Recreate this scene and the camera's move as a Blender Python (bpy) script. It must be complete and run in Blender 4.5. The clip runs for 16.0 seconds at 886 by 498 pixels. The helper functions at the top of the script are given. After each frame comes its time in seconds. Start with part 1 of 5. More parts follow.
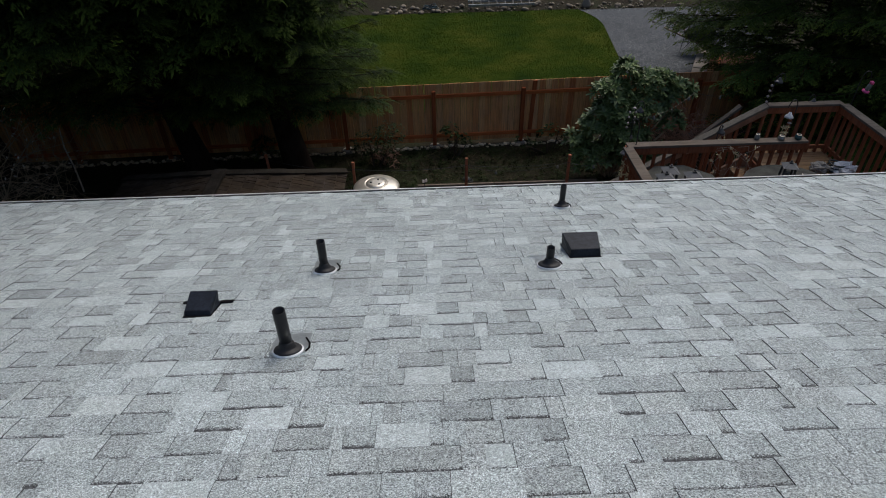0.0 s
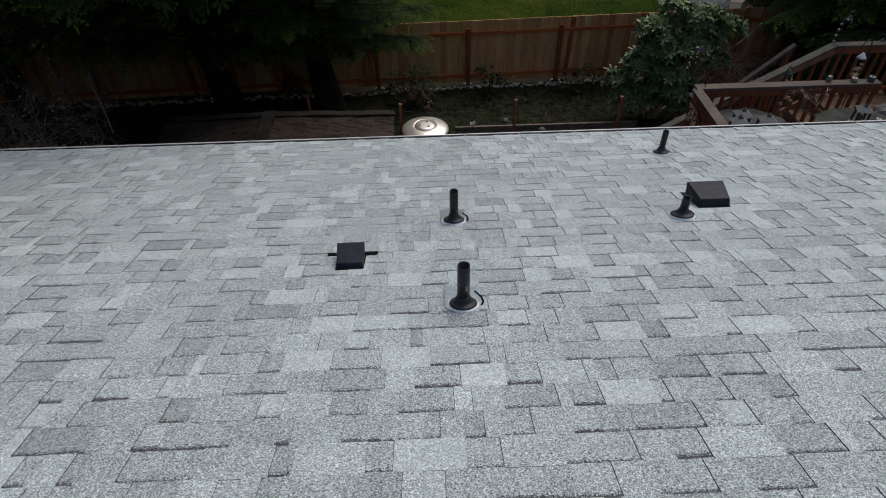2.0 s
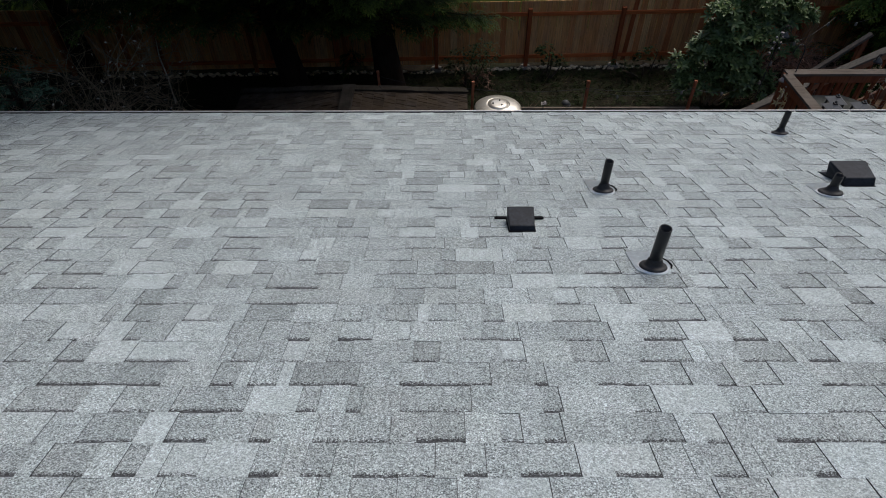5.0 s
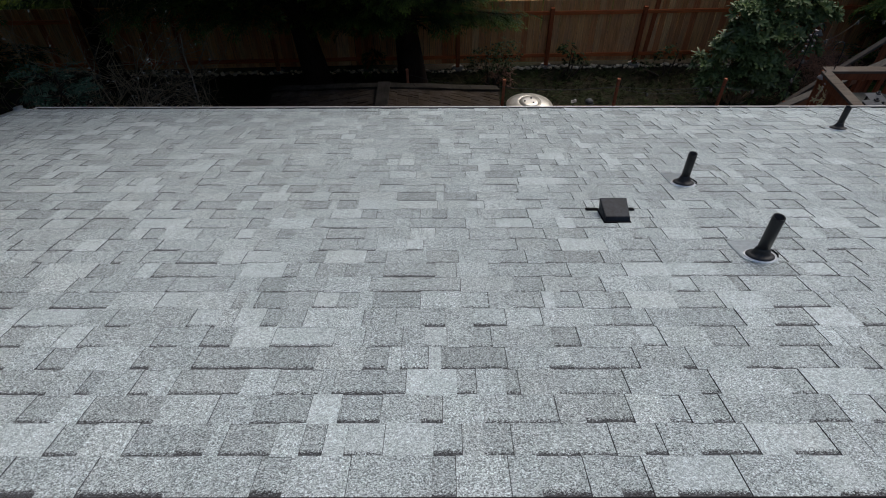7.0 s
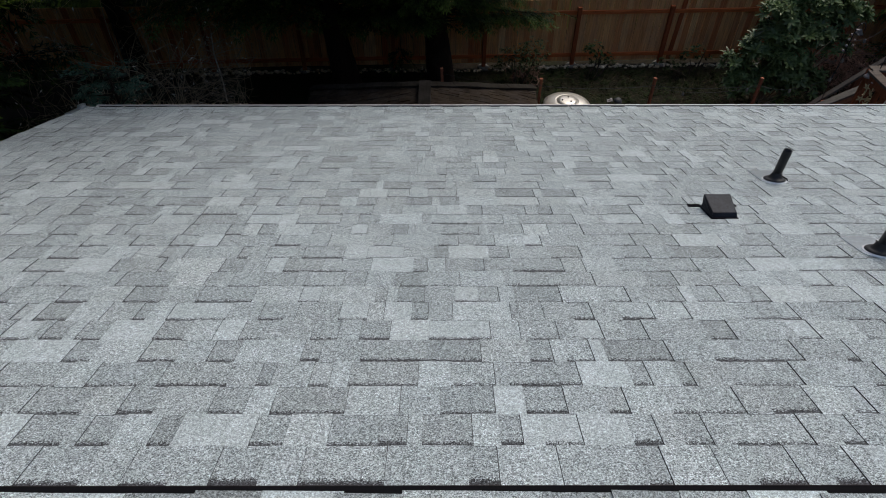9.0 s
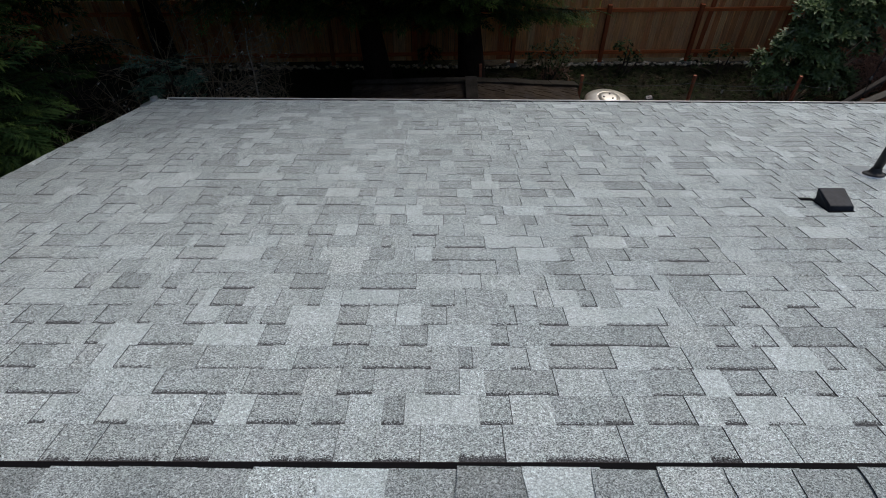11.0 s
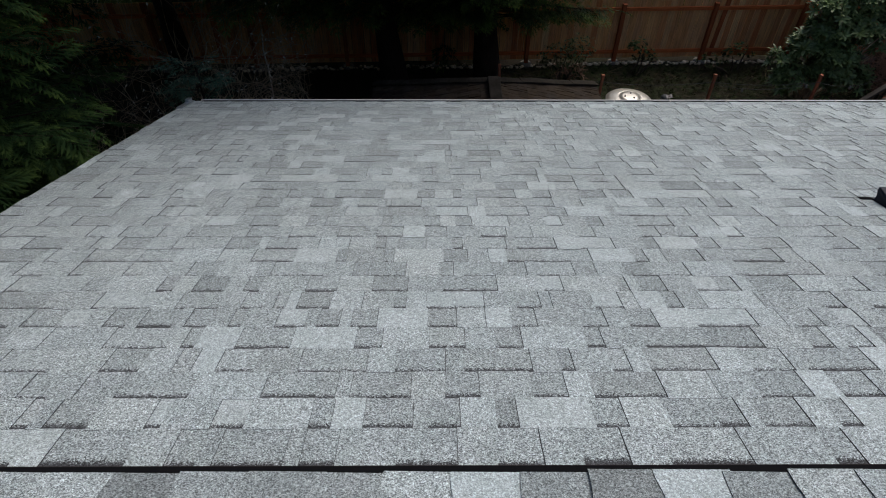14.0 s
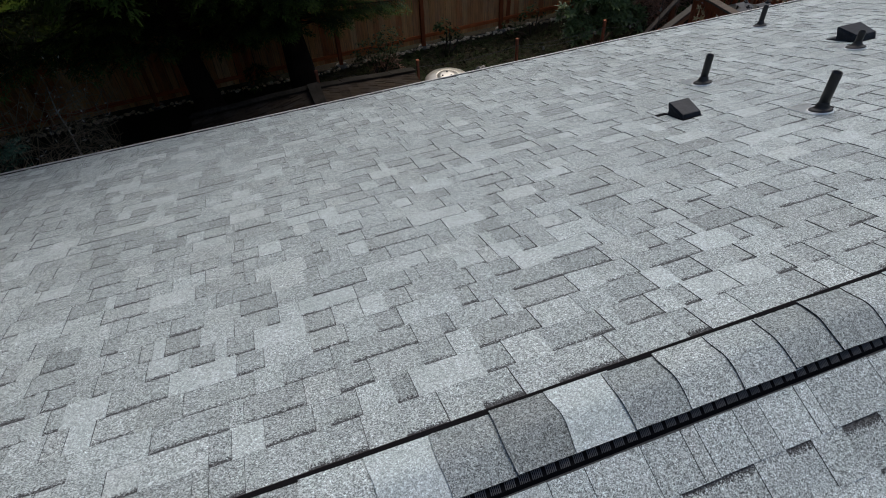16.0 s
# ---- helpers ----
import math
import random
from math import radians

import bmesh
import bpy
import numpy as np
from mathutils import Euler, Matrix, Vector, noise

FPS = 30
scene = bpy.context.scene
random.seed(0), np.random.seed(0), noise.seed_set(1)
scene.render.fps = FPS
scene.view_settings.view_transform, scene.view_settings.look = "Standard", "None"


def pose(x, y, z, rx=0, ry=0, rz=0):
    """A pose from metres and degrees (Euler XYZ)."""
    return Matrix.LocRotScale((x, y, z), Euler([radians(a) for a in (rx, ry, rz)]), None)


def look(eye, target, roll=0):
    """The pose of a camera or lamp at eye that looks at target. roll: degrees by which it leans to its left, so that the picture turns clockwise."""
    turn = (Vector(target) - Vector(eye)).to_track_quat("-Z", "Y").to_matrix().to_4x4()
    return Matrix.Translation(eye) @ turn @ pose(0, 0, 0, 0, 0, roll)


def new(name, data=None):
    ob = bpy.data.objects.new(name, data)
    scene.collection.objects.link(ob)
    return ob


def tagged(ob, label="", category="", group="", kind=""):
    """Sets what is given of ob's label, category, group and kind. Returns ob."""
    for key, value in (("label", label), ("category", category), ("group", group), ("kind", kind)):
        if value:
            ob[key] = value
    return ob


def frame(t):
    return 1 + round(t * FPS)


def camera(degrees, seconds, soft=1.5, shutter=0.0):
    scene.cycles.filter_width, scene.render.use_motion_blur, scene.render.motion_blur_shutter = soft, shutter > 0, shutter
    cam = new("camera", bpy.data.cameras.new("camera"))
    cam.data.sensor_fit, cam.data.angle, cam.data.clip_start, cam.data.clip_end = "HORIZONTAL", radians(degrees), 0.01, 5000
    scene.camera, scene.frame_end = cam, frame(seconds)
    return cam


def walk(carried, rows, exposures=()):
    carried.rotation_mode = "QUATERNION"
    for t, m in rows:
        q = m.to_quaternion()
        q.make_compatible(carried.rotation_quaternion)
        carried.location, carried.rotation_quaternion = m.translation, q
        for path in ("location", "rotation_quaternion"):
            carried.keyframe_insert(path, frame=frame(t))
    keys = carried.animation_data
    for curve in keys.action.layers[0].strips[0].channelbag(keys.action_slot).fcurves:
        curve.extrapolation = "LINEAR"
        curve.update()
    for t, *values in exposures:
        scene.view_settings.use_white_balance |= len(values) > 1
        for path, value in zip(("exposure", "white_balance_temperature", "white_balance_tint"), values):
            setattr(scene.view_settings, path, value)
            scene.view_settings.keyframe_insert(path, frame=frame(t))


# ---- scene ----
cam = camera(72.7, 16.0, soft=1.0)
PATH = [
    (0, (1.833, -0.646, 6.917), (1.866, 0.945, 5.706), -1.3),
    (0.5, (1.614, -0.608, 6.915), (1.649, 0.983, 5.703), -1.3),
    (1, (1.393, -0.574, 6.922), (1.43, 1.008, 5.7), -1.3),
    (1.5, (1.168, -0.549, 6.927), (1.206, 0.976, 5.635), -1.2),
    (2, (0.952, -0.532, 6.946), (0.989, 0.932, 5.584), -1.1),
    (2.5, (0.748, -0.525, 6.953), (0.788, 0.925, 5.576), -1.0),
    (3, (0.582, -0.522, 6.944), (0.621, 0.914, 5.553), -0.9),
    (3.5, (0.435, -0.541, 6.944), (0.438, 0.888, 5.545), -0.5),
    (4, (0.301, -0.59, 6.939), (0.289, 0.839, 5.541), -0.4),
    (6.5, (-0.37, -0.73, 6.918), (-0.371, 0.701, 5.521), -0.1),
    (7, (-0.529, -0.735, 6.911), (-0.529, 0.697, 5.515), -0.1),
    (7.5, (-0.694, -0.736, 6.914), (-0.696, 0.695, 5.517), -0.2),
    (8, (-0.855, -0.742, 6.92), (-0.856, 0.689, 5.522), -0.1),
    (8.5, (-1.012, -0.753, 6.916), (-1.012, 0.678, 5.519), -0.1),
    (9, (-1.165, -0.768, 6.909), (-1.163, 0.664, 5.513), -0.0),
    (11.5, (-2.099, -0.838, 6.918), (-2.085, 0.587, 5.516), 0.7),
    (12, (-2.262, -0.831, 6.921), (-2.248, 0.595, 5.519), 0.7),
    (12.5, (-2.337, -0.826, 6.923), (-2.324, 0.599, 5.519), 0.6),
    (13, (-2.336, -0.824, 6.914), (-2.322, 0.601, 5.51), 0.7),
    (13.5, (-2.307, -0.824, 6.922), (-2.295, 0.601, 5.518), 0.7),
    (14, (-2.285, -0.822, 6.914), (-2.27, 0.604, 5.512), 0.4),
    (14.5, (-2.267, -0.83, 6.918), (-2.165, 0.593, 5.517), -0.4),
    (15, (-2.264, -0.847, 6.909), (-2.034, 0.559, 5.506), -1.5),
    (15.5, (-2.251, -0.887, 6.894), (-1.911, 0.495, 5.488), -2.3),
    (16, (-2.255, -0.907, 6.897), (-1.817, 0.447, 5.492), -3.1),
]
walk(cam, [(t, look(eye, target, roll)) for t, eye, target, roll in PATH])

# ---- light ----
scene.view_settings.exposure = 0.12
SUN_ELEVATION, SUN_AZIMUTH = 57.0, 38.0
world = bpy.data.worlds.new("overcast_sky")
scene.world = world
world.use_nodes = True
wn = world.node_tree
sky = wn.nodes.new("ShaderNodeTexSky")
sky.sky_type, sky.sun_disc = "NISHITA", False
sky.sun_elevation, sky.sun_rotation = radians(SUN_ELEVATION), radians(SUN_AZIMUTH)
sky.air_density, sky.dust_density = 1.0, 3.0
wn.links.new(sky.outputs[0], wn.nodes["Background"].inputs["Color"])
wn.nodes["Background"].inputs["Strength"].default_value = 0.13
sun = new("sun", bpy.data.lights.new("sun", "SUN"))
sun.data.energy, sun.data.angle, sun.data.color = 1.5, radians(38), (1.0, 0.95, 0.88)
_e, _a = radians(SUN_ELEVATION), radians(SUN_AZIMUTH)
sun.matrix_world = look((20 * math.sin(_a) * math.cos(_e), 20 * math.cos(_a) * math.cos(_e), 20 * math.sin(_e)), (0, 0, 0))

# ---- helpers for materials ----


def material(name, rough=0.7, metal=0.0, spec=0.5):
    m = bpy.data.materials.new(name)
    m.use_nodes = True
    nt = m.node_tree
    b = nt.nodes["Principled BSDF"]
    b.inputs["Roughness"].default_value = rough
    b.inputs["Metallic"].default_value = metal
    b.inputs["Specular IOR Level"].default_value = spec
    return m, nt, b


def node(nt, kind, **values):
    n = nt.nodes.new(kind)
    for key, value in values.items():
        n.inputs[key.replace("_", " ")].default_value = value
    return n


def place(nt, object_space=False):
    if object_space:
        return nt.nodes.new("ShaderNodeTexCoord").outputs["Object"]
    return nt.nodes.new("ShaderNodeNewGeometry").outputs["Position"]


def noise_fac(nt, scale, detail=3.0, rough=0.6, where=None, stretch=None):
    n = node(nt, "ShaderNodeTexNoise", Scale=scale, Detail=detail, Roughness=rough)
    src = where or place(nt)
    if stretch:
        mp = nt.nodes.new("ShaderNodeMapping")
        mp.inputs["Scale"].default_value = stretch
        nt.links.new(src, mp.inputs["Vector"])
        src = mp.outputs[0]
    nt.links.new(src, n.inputs["Vector"])
    return n.outputs["Fac"]


def ramp(nt, fac, stops, hard=False):
    r = nt.nodes.new("ShaderNodeValToRGB")
    r.color_ramp.interpolation = "CONSTANT" if hard else "LINEAR"
    e = r.color_ramp.elements
    while len(e) < len(stops):
        e.new(0.5)
    for el, (p, c) in zip(e, stops):
        el.position = p
        el.color = (*c, 1) if len(c) == 3 else (c[0], c[0], c[0], 1)
    nt.links.new(fac, r.inputs[0])
    return r.outputs[0]


def mix(nt, fac, a, b, how="MIX"):
    m = nt.nodes.new("ShaderNodeMix")
    m.data_type, m.blend_type = "RGBA", how
    for sock, v in ((m.inputs[0], fac), (m.inputs[6], a), (m.inputs[7], b)):
        if isinstance(v, bpy.types.NodeSocket):
            nt.links.new(v, sock)
        elif isinstance(v, (int, float)):
            sock.default_value = v
        else:
            sock.default_value = (*v, 1)
    return m.outputs[2]


def calc(nt, how, a, b=0.0, clamp=False):
    m = nt.nodes.new("ShaderNodeMath")
    m.operation, m.use_clamp = how, clamp
    for sock, v in zip(m.inputs, (a, b)):
        if isinstance(v, bpy.types.NodeSocket):
            nt.links.new(v, sock)
        else:
            sock.default_value = v
    return m.outputs[0]


def bump(nt, b, height, strength=0.3, distance=0.01):
    n = node(nt, "ShaderNodeBump", Strength=strength, Distance=distance)
    nt.links.new(height, n.inputs["Height"])
    nt.links.new(n.outputs[0], b.inputs["Normal"])


def chance(nt, island):
    if island:
        return nt.nodes.new("ShaderNodeNewGeometry").outputs["Random Per Island"]
    return nt.nodes.new("ShaderNodeObjectInfo").outputs["Random"]


def remix(nt, r, k):
    """Another random number out of r."""
    return calc(nt, "FRACT", calc(nt, "MULTIPLY", r, k))


# ---- materials ----


def shingle_material(name, band, island, fixed=None):
    """Grey granules on asphalt; one with a band = (least, spread) has a dark strip of granules at its upper end,
    deepened to paint in the shadow of the course above.
    """
    m, nt, b = material(name, 0.82, spec=0.35)
    r = chance(nt, island)
    tone = ramp(nt, r, [(0, (0.385,)), (0.28, (0.40,)), (0.52, (0.42,)), (0.74, (0.365,)), (0.84, (0.465,)), (0.95, (0.345,))], True)
    if band:
        tone = ramp(nt, r, [(0, (0.345,)), (0.30, (0.37,)), (0.55, (0.315,)), (0.72, (0.395,)), (0.90, (0.435,))], True)
    if fixed:
        tone = ramp(nt, r, [(0, (fixed * 0.94,)), (1, (fixed * 1.06,))])
    hue = ramp(nt, remix(nt, r, 17.31), [(0, (0.885, 1.0, 1.008)), (0.5, (0.876, 1.0, 1.014)), (1, (0.892, 1.0, 1.0))])
    tone = mix(nt, 1.0, tone, ramp(nt, remix(nt, r, 2.917), [(0, (0.92,)), (1, (1.08,))]), "MULTIPLY")
    col = mix(nt, 1.0, tone, hue, "MULTIPLY")
    coarse = noise_fac(nt, 165, 3.0, 0.8)
    cells = nt.nodes.new("ShaderNodeTexVoronoi")
    cells.inputs["Scale"].default_value = 330
    nt.links.new(place(nt), cells.inputs["Vector"])
    pick = nt.nodes.new("ShaderNodeSeparateColor")
    nt.links.new(cells.outputs["Color"], pick.inputs[0])
    grain = calc(nt, "ADD", calc(nt, "MULTIPLY", pick.outputs[0], 0.22), calc(nt, "MULTIPLY", coarse, 0.78))
    speck = ramp(nt, pick.outputs[0], [(0.0, (0.10,)), (0.25, (0.60,)), (0.6, (1.15,)), (1.0, (1.75,))])
    speck = mix(nt, 1.0, speck, ramp(nt, coarse, [(0.40, (0.62,)), (0.5, (1.0,)), (0.60, (1.36,))]), "MULTIPLY")
    strong = calc(nt, "MULTIPLY", 1.0, 0.5 if fixed > 0.45 else 0.85) if fixed else None
    col = mix(nt, strong or ramp(nt, r, [(0, (0.95,)), (0.72, (0.85,)), (0.90, (0.55,))] if band else [(0, (0.92,)), (0.52, (0.82,)), (0.74, (1.0,)), (0.84, (0.55,)), (0.95, (1.0,))], True), col, mix(nt, 1.0, col, speck, "MULTIPLY"))
    mottle = ramp(nt, noise_fac(nt, 78, 2.0, 0.75), [(0.34, (0.80,)), (0.5, (1.0,)), (0.66, (1.2,))])
    col = mix(nt, 1.0, col, mottle, "MULTIPLY")
    blotch = ramp(nt, noise_fac(nt, 1.4, 4.0, 0.6), [(0.3, (0.92,)), (0.7, (1.06,))])
    col = mix(nt, 1.0, col, blotch, "MULTIPLY")
    wash = ramp(nt, noise_fac(nt, 9.0, 3.0, 0.6), [(0.3, (0.94, 0.95, 0.94)), (0.7, (1.05, 1.04, 1.05))])
    col = mix(nt, 1.0, col, wash, "MULTIPLY")
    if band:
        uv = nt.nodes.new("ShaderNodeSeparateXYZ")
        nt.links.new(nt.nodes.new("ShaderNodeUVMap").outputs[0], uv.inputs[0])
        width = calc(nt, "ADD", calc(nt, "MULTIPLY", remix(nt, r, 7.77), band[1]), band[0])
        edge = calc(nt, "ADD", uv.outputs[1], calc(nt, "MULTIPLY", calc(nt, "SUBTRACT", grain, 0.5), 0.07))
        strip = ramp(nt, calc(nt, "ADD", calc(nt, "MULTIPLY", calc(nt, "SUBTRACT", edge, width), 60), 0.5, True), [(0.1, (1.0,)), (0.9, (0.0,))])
        # strip colour holds both the dark granules and the shadow line above the tab
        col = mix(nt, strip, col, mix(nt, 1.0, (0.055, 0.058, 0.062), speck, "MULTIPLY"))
    nt.links.new(col, b.inputs["Base Color"])
    bump(nt, b, grain, 0.7, 0.004)
    return m


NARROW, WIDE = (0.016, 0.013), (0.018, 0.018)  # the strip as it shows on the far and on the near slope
SHINGLE = {(band, island): shingle_material("shingle_granules", band, island) for band in (None, NARROW, WIDE) for island in (False, True)}


def plain_material(name, color, rough, metal=0.0, vary=0.15, scale=8.0, bumpy=0.1, spec=0.5, island=None, fine=60.0):
    m, nt, b = material(name, rough, metal, spec)
    big = ramp(nt, noise_fac(nt, scale, 4.0), [(0.25, (1 - vary,)), (0.75, (1 + vary,))])
    small = ramp(nt, noise_fac(nt, fine, 3.0), [(0.3, (1 - vary * 0.6,)), (0.7, (1 + vary * 0.6,))])
    col = mix(nt, 1.0, mix(nt, 1.0, color, big, "MULTIPLY"), small, "MULTIPLY")
    if island is not None:
        col = mix(nt, 1.0, col, ramp(nt, chance(nt, island), [(0, (0.7,)), (1, (1.3,))]), "MULTIPLY")
    nt.links.new(col, b.inputs["Base Color"])
    if bumpy:
        bump(nt, b, noise_fac(nt, fine, 4.0), bumpy, 0.01)
    return m


ASPHALT = plain_material("asphalt_edge", (0.026, 0.027, 0.03), 0.9)
DECKING = plain_material("roof_deck", (0.05, 0.05, 0.052), 0.9)
BLACK_PLASTIC = plain_material("black_plastic", (0.012, 0.013, 0.015), 0.45, vary=0.25, scale=14, bumpy=0.05, spec=0.35, fine=140)
RUBBER = plain_material("boot_rubber", (0.012, 0.012, 0.013), 0.6, vary=0.3, scale=30)
VENT_PAINT = plain_material("vent_paint", (0.013, 0.017, 0.025), 0.45, vary=0.4, scale=16, bumpy=0.02, spec=0.13)
RIDGE_BLACK = plain_material("dull_black_vent_plastic", (0.006, 0.006, 0.007), 0.9, spec=0.08)
GALVANISED = plain_material("galvanised_sheet", (0.52, 0.57, 0.60), 0.38, 0.85, 0.22, 18)
WHITE_METAL = plain_material("white_gutter_paint", (0.62, 0.60, 0.57), 0.45, 0.0, 0.12, 6)
GUTTER_INSIDE = plain_material("dark_gutter_inside", (0.018, 0.014, 0.013), 0.9, vary=0.5, scale=5)
SIDING = plain_material("house_siding", (0.42, 0.40, 0.36), 0.7)
STEEL = plain_material("brushed_steel", (0.62, 0.58, 0.50), 0.36, 0.7, 0.12, 5)
RUST = plain_material("rusty_steel", (0.27, 0.085, 0.038), 0.85, 0.0, 0.35, 12, 0.3)
WIRE = plain_material("black_wire", (0.012, 0.012, 0.013), 0.5)
GLASSY = plain_material("pale_glass_bulb", (0.17, 0.17, 0.155), 0.15)
SHELL = plain_material("pearly_shell", (0.26, 0.23, 0.22), 0.4)
BRASS = plain_material("pale_brass", (0.55, 0.47, 0.27), 0.5, 0.1)
PLASTIC_BAG = plain_material("pale_plastic_bag", (0.55, 0.56, 0.57), 0.35)
PINK = plain_material("pink_plastic", (0.65, 0.06, 0.22), 0.35)
LANTERN_GREY = plain_material("lantern_grey_metal", (0.035, 0.038, 0.040), 0.6)
LANTERN_LID = plain_material("lantern_lid_metal", (0.085, 0.088, 0.090), 0.6)
LEAD = plain_material("weathered_table_top", (0.055, 0.056, 0.050), 0.85, vary=0.4, scale=6, spec=0.12)
CONCRETE = plain_material("concrete_slab", (0.27, 0.24, 0.20), 0.85, vary=0.15, scale=3)
PALE_PAINT = plain_material("white_paint", (0.55, 0.56, 0.56), 0.5)
TAN_WOOD = plain_material("bare_pale_wood", (0.22, 0.115, 0.065), 0.75, vary=0.3, scale=6)


def wood_material(name, colors, island, rough=0.75, along="z", grey=0.0):
    """Stained boards: streaks along the grain, knots, one tone a board."""
    m, nt, b = material(name, rough, spec=0.12)
    stretch = {"z": (1, 1, 0.06), "x": (0.06, 1, 1), "y": (1, 0.06, 1)}[along]
    r = chance(nt, island)
    base = ramp(nt, r, [(k / (len(colors) - 1), c) for k, c in enumerate(colors)])
    shift = nt.nodes.new("ShaderNodeVectorMath")
    shift.operation = "ADD"
    nt.links.new(place(nt), shift.inputs[0])
    comb = nt.nodes.new("ShaderNodeCombineXYZ")
    for k in range(3):
        nt.links.new(calc(nt, "MULTIPLY", remix(nt, r, 3.1 + 5 * k), 9.0), comb.inputs[k])
    nt.links.new(comb.outputs[0], shift.inputs[1])
    streak = noise_fac(nt, 38, 4.0, 0.65, shift.outputs[0], stretch)
    col = mix(nt, 1.0, base, ramp(nt, streak, [(0.3, (0.62,)), (0.5, (1.0,)), (0.7, (1.25,))]), "MULTIPLY")
    knot = noise_fac(nt, 6.5, 1.0, 0.4, shift.outputs[0], tuple(0.45 if s < 0.1 else s for s in stretch))
    col = mix(nt, ramp(nt, knot, [(0.0, (0.85,)), (0.25, (0.0,))]), col, (0.05, 0.02, 0.012))
    worn = ramp(nt, noise_fac(nt, 3.0, 5.0, 0.7), [(0.45, (0.0,)), (0.7, (1.0,))])
    col = mix(nt, calc(nt, "MULTIPLY", worn, grey), col, (0.17, 0.15, 0.13))
    nt.links.new(col, b.inputs["Base Color"])
    bump(nt, b, streak, 0.3, 0.004)
    return m


FENCE_TONES = [(0.54, 0.26, 0.100), (0.60, 0.33, 0.140), (0.40, 0.105, 0.032), (0.63, 0.385, 0.18), (0.36, 0.115, 0.042), (0.57, 0.30, 0.12), (0.48, 0.22, 0.09), (0.64, 0.40, 0.20)]
FENCE_WOOD = wood_material("stained_fence_board", FENCE_TONES, False, 0.8, "z", 0.2)
FENCE_RAIL = wood_material("stained_fence_rail", [(0.48, 0.135, 0.042), (0.42, 0.11, 0.036)], False, 0.7, "x")
FENCE_POST = wood_material("stained_fence_post", [(0.30, 0.085, 0.030), (0.26, 0.070, 0.026)], False, 0.7, "z")
DECK_RED = wood_material("red_brown_deck_stain", [(0.185, 0.060, 0.027), (0.225, 0.078, 0.036), (0.150, 0.048, 0.022)], False, 0.72, "z", 0.15)
DECK_CAP = wood_material("worn_rail_cap", [(0.115, 0.108, 0.092), (0.105, 0.080, 0.062)], False, 0.85, "x", 0.5)
DECK_FLOOR = wood_material("deck_floor_board", [(0.22, 0.135, 0.070), (0.18, 0.105, 0.055), (0.25, 0.16, 0.085)], False, 0.8, "x", 0.3)
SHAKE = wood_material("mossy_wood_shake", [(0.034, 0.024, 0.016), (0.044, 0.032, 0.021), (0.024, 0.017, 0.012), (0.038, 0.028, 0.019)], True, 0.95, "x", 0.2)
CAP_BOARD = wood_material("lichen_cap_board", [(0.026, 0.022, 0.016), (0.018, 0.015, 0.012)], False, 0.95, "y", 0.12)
BARK = wood_material("dark_conifer_bark", [(0.022, 0.014, 0.010), (0.030, 0.020, 0.014)], True, 0.95, "z", 0.05)
TWIG_BARK = plain_material("grey_twig_bark", (0.34, 0.26, 0.17), 0.85, vary=0.4, scale=9)
RED_TWIG = plain_material("reddish_twig_bark", (0.24, 0.13, 0.09), 0.85, vary=0.4, scale=9)
DARK_TWIG = plain_material("dark_twig_bark", (0.045, 0.032, 0.022), 0.9, vary=0.4, scale=9)
BUD = plain_material("pale_bud", (0.62, 0.58, 0.52), 0.7)


def leaf_material(name, dark, light, tip, rough=0.75, spec=0.10, patch=(1.3, 0.65, 1.3)):
    m, nt, b = material(name, rough, spec=spec)
    r = chance(nt, True)
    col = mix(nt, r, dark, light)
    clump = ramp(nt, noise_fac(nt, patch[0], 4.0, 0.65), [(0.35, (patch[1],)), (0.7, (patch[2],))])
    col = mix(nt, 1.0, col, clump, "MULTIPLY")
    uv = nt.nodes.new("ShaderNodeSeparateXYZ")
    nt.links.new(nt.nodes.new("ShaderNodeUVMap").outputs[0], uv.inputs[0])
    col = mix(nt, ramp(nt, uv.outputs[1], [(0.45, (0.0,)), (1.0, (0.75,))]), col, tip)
    nt.links.new(col, b.inputs["Base Color"])
    b.inputs["Subsurface Weight"].default_value = 0.0
    return m


# CYPRESS: light on spray ends is painted as pale tips, shaded gaps as near-black.
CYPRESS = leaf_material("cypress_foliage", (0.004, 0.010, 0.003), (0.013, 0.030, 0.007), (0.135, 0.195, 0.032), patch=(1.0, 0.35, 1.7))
CEDAR = leaf_material("cedar_foliage", (0.011, 0.029, 0.009), (0.029, 0.062, 0.019), (0.11, 0.165, 0.034))
# Lit copy of the cypress green: sunlit tips and clumps are in the colour.
CYPRESS_LIT = leaf_material("lit_cypress_foliage", (0.014, 0.028, 0.004), (0.038, 0.068, 0.011), (0.16, 0.20, 0.030))
JUNIPER = leaf_material("juniper_foliage", (0.040, 0.080, 0.052), (0.085, 0.145, 0.095), (0.15, 0.22, 0.145))
RHODO = leaf_material("rhododendron_leaf", (0.036, 0.068, 0.019), (0.145, 0.205, 0.070), (0.24, 0.30, 0.125), 0.42, 0.3)
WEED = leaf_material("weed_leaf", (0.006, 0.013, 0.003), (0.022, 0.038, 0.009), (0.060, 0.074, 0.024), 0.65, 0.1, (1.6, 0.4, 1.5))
BLADE = leaf_material("lawn_blade", (0.017, 0.030, 0.004), (0.032, 0.052, 0.006), (0.052, 0.066, 0.011), 0.8, 0.03, (0.9, 0.6, 1.4))
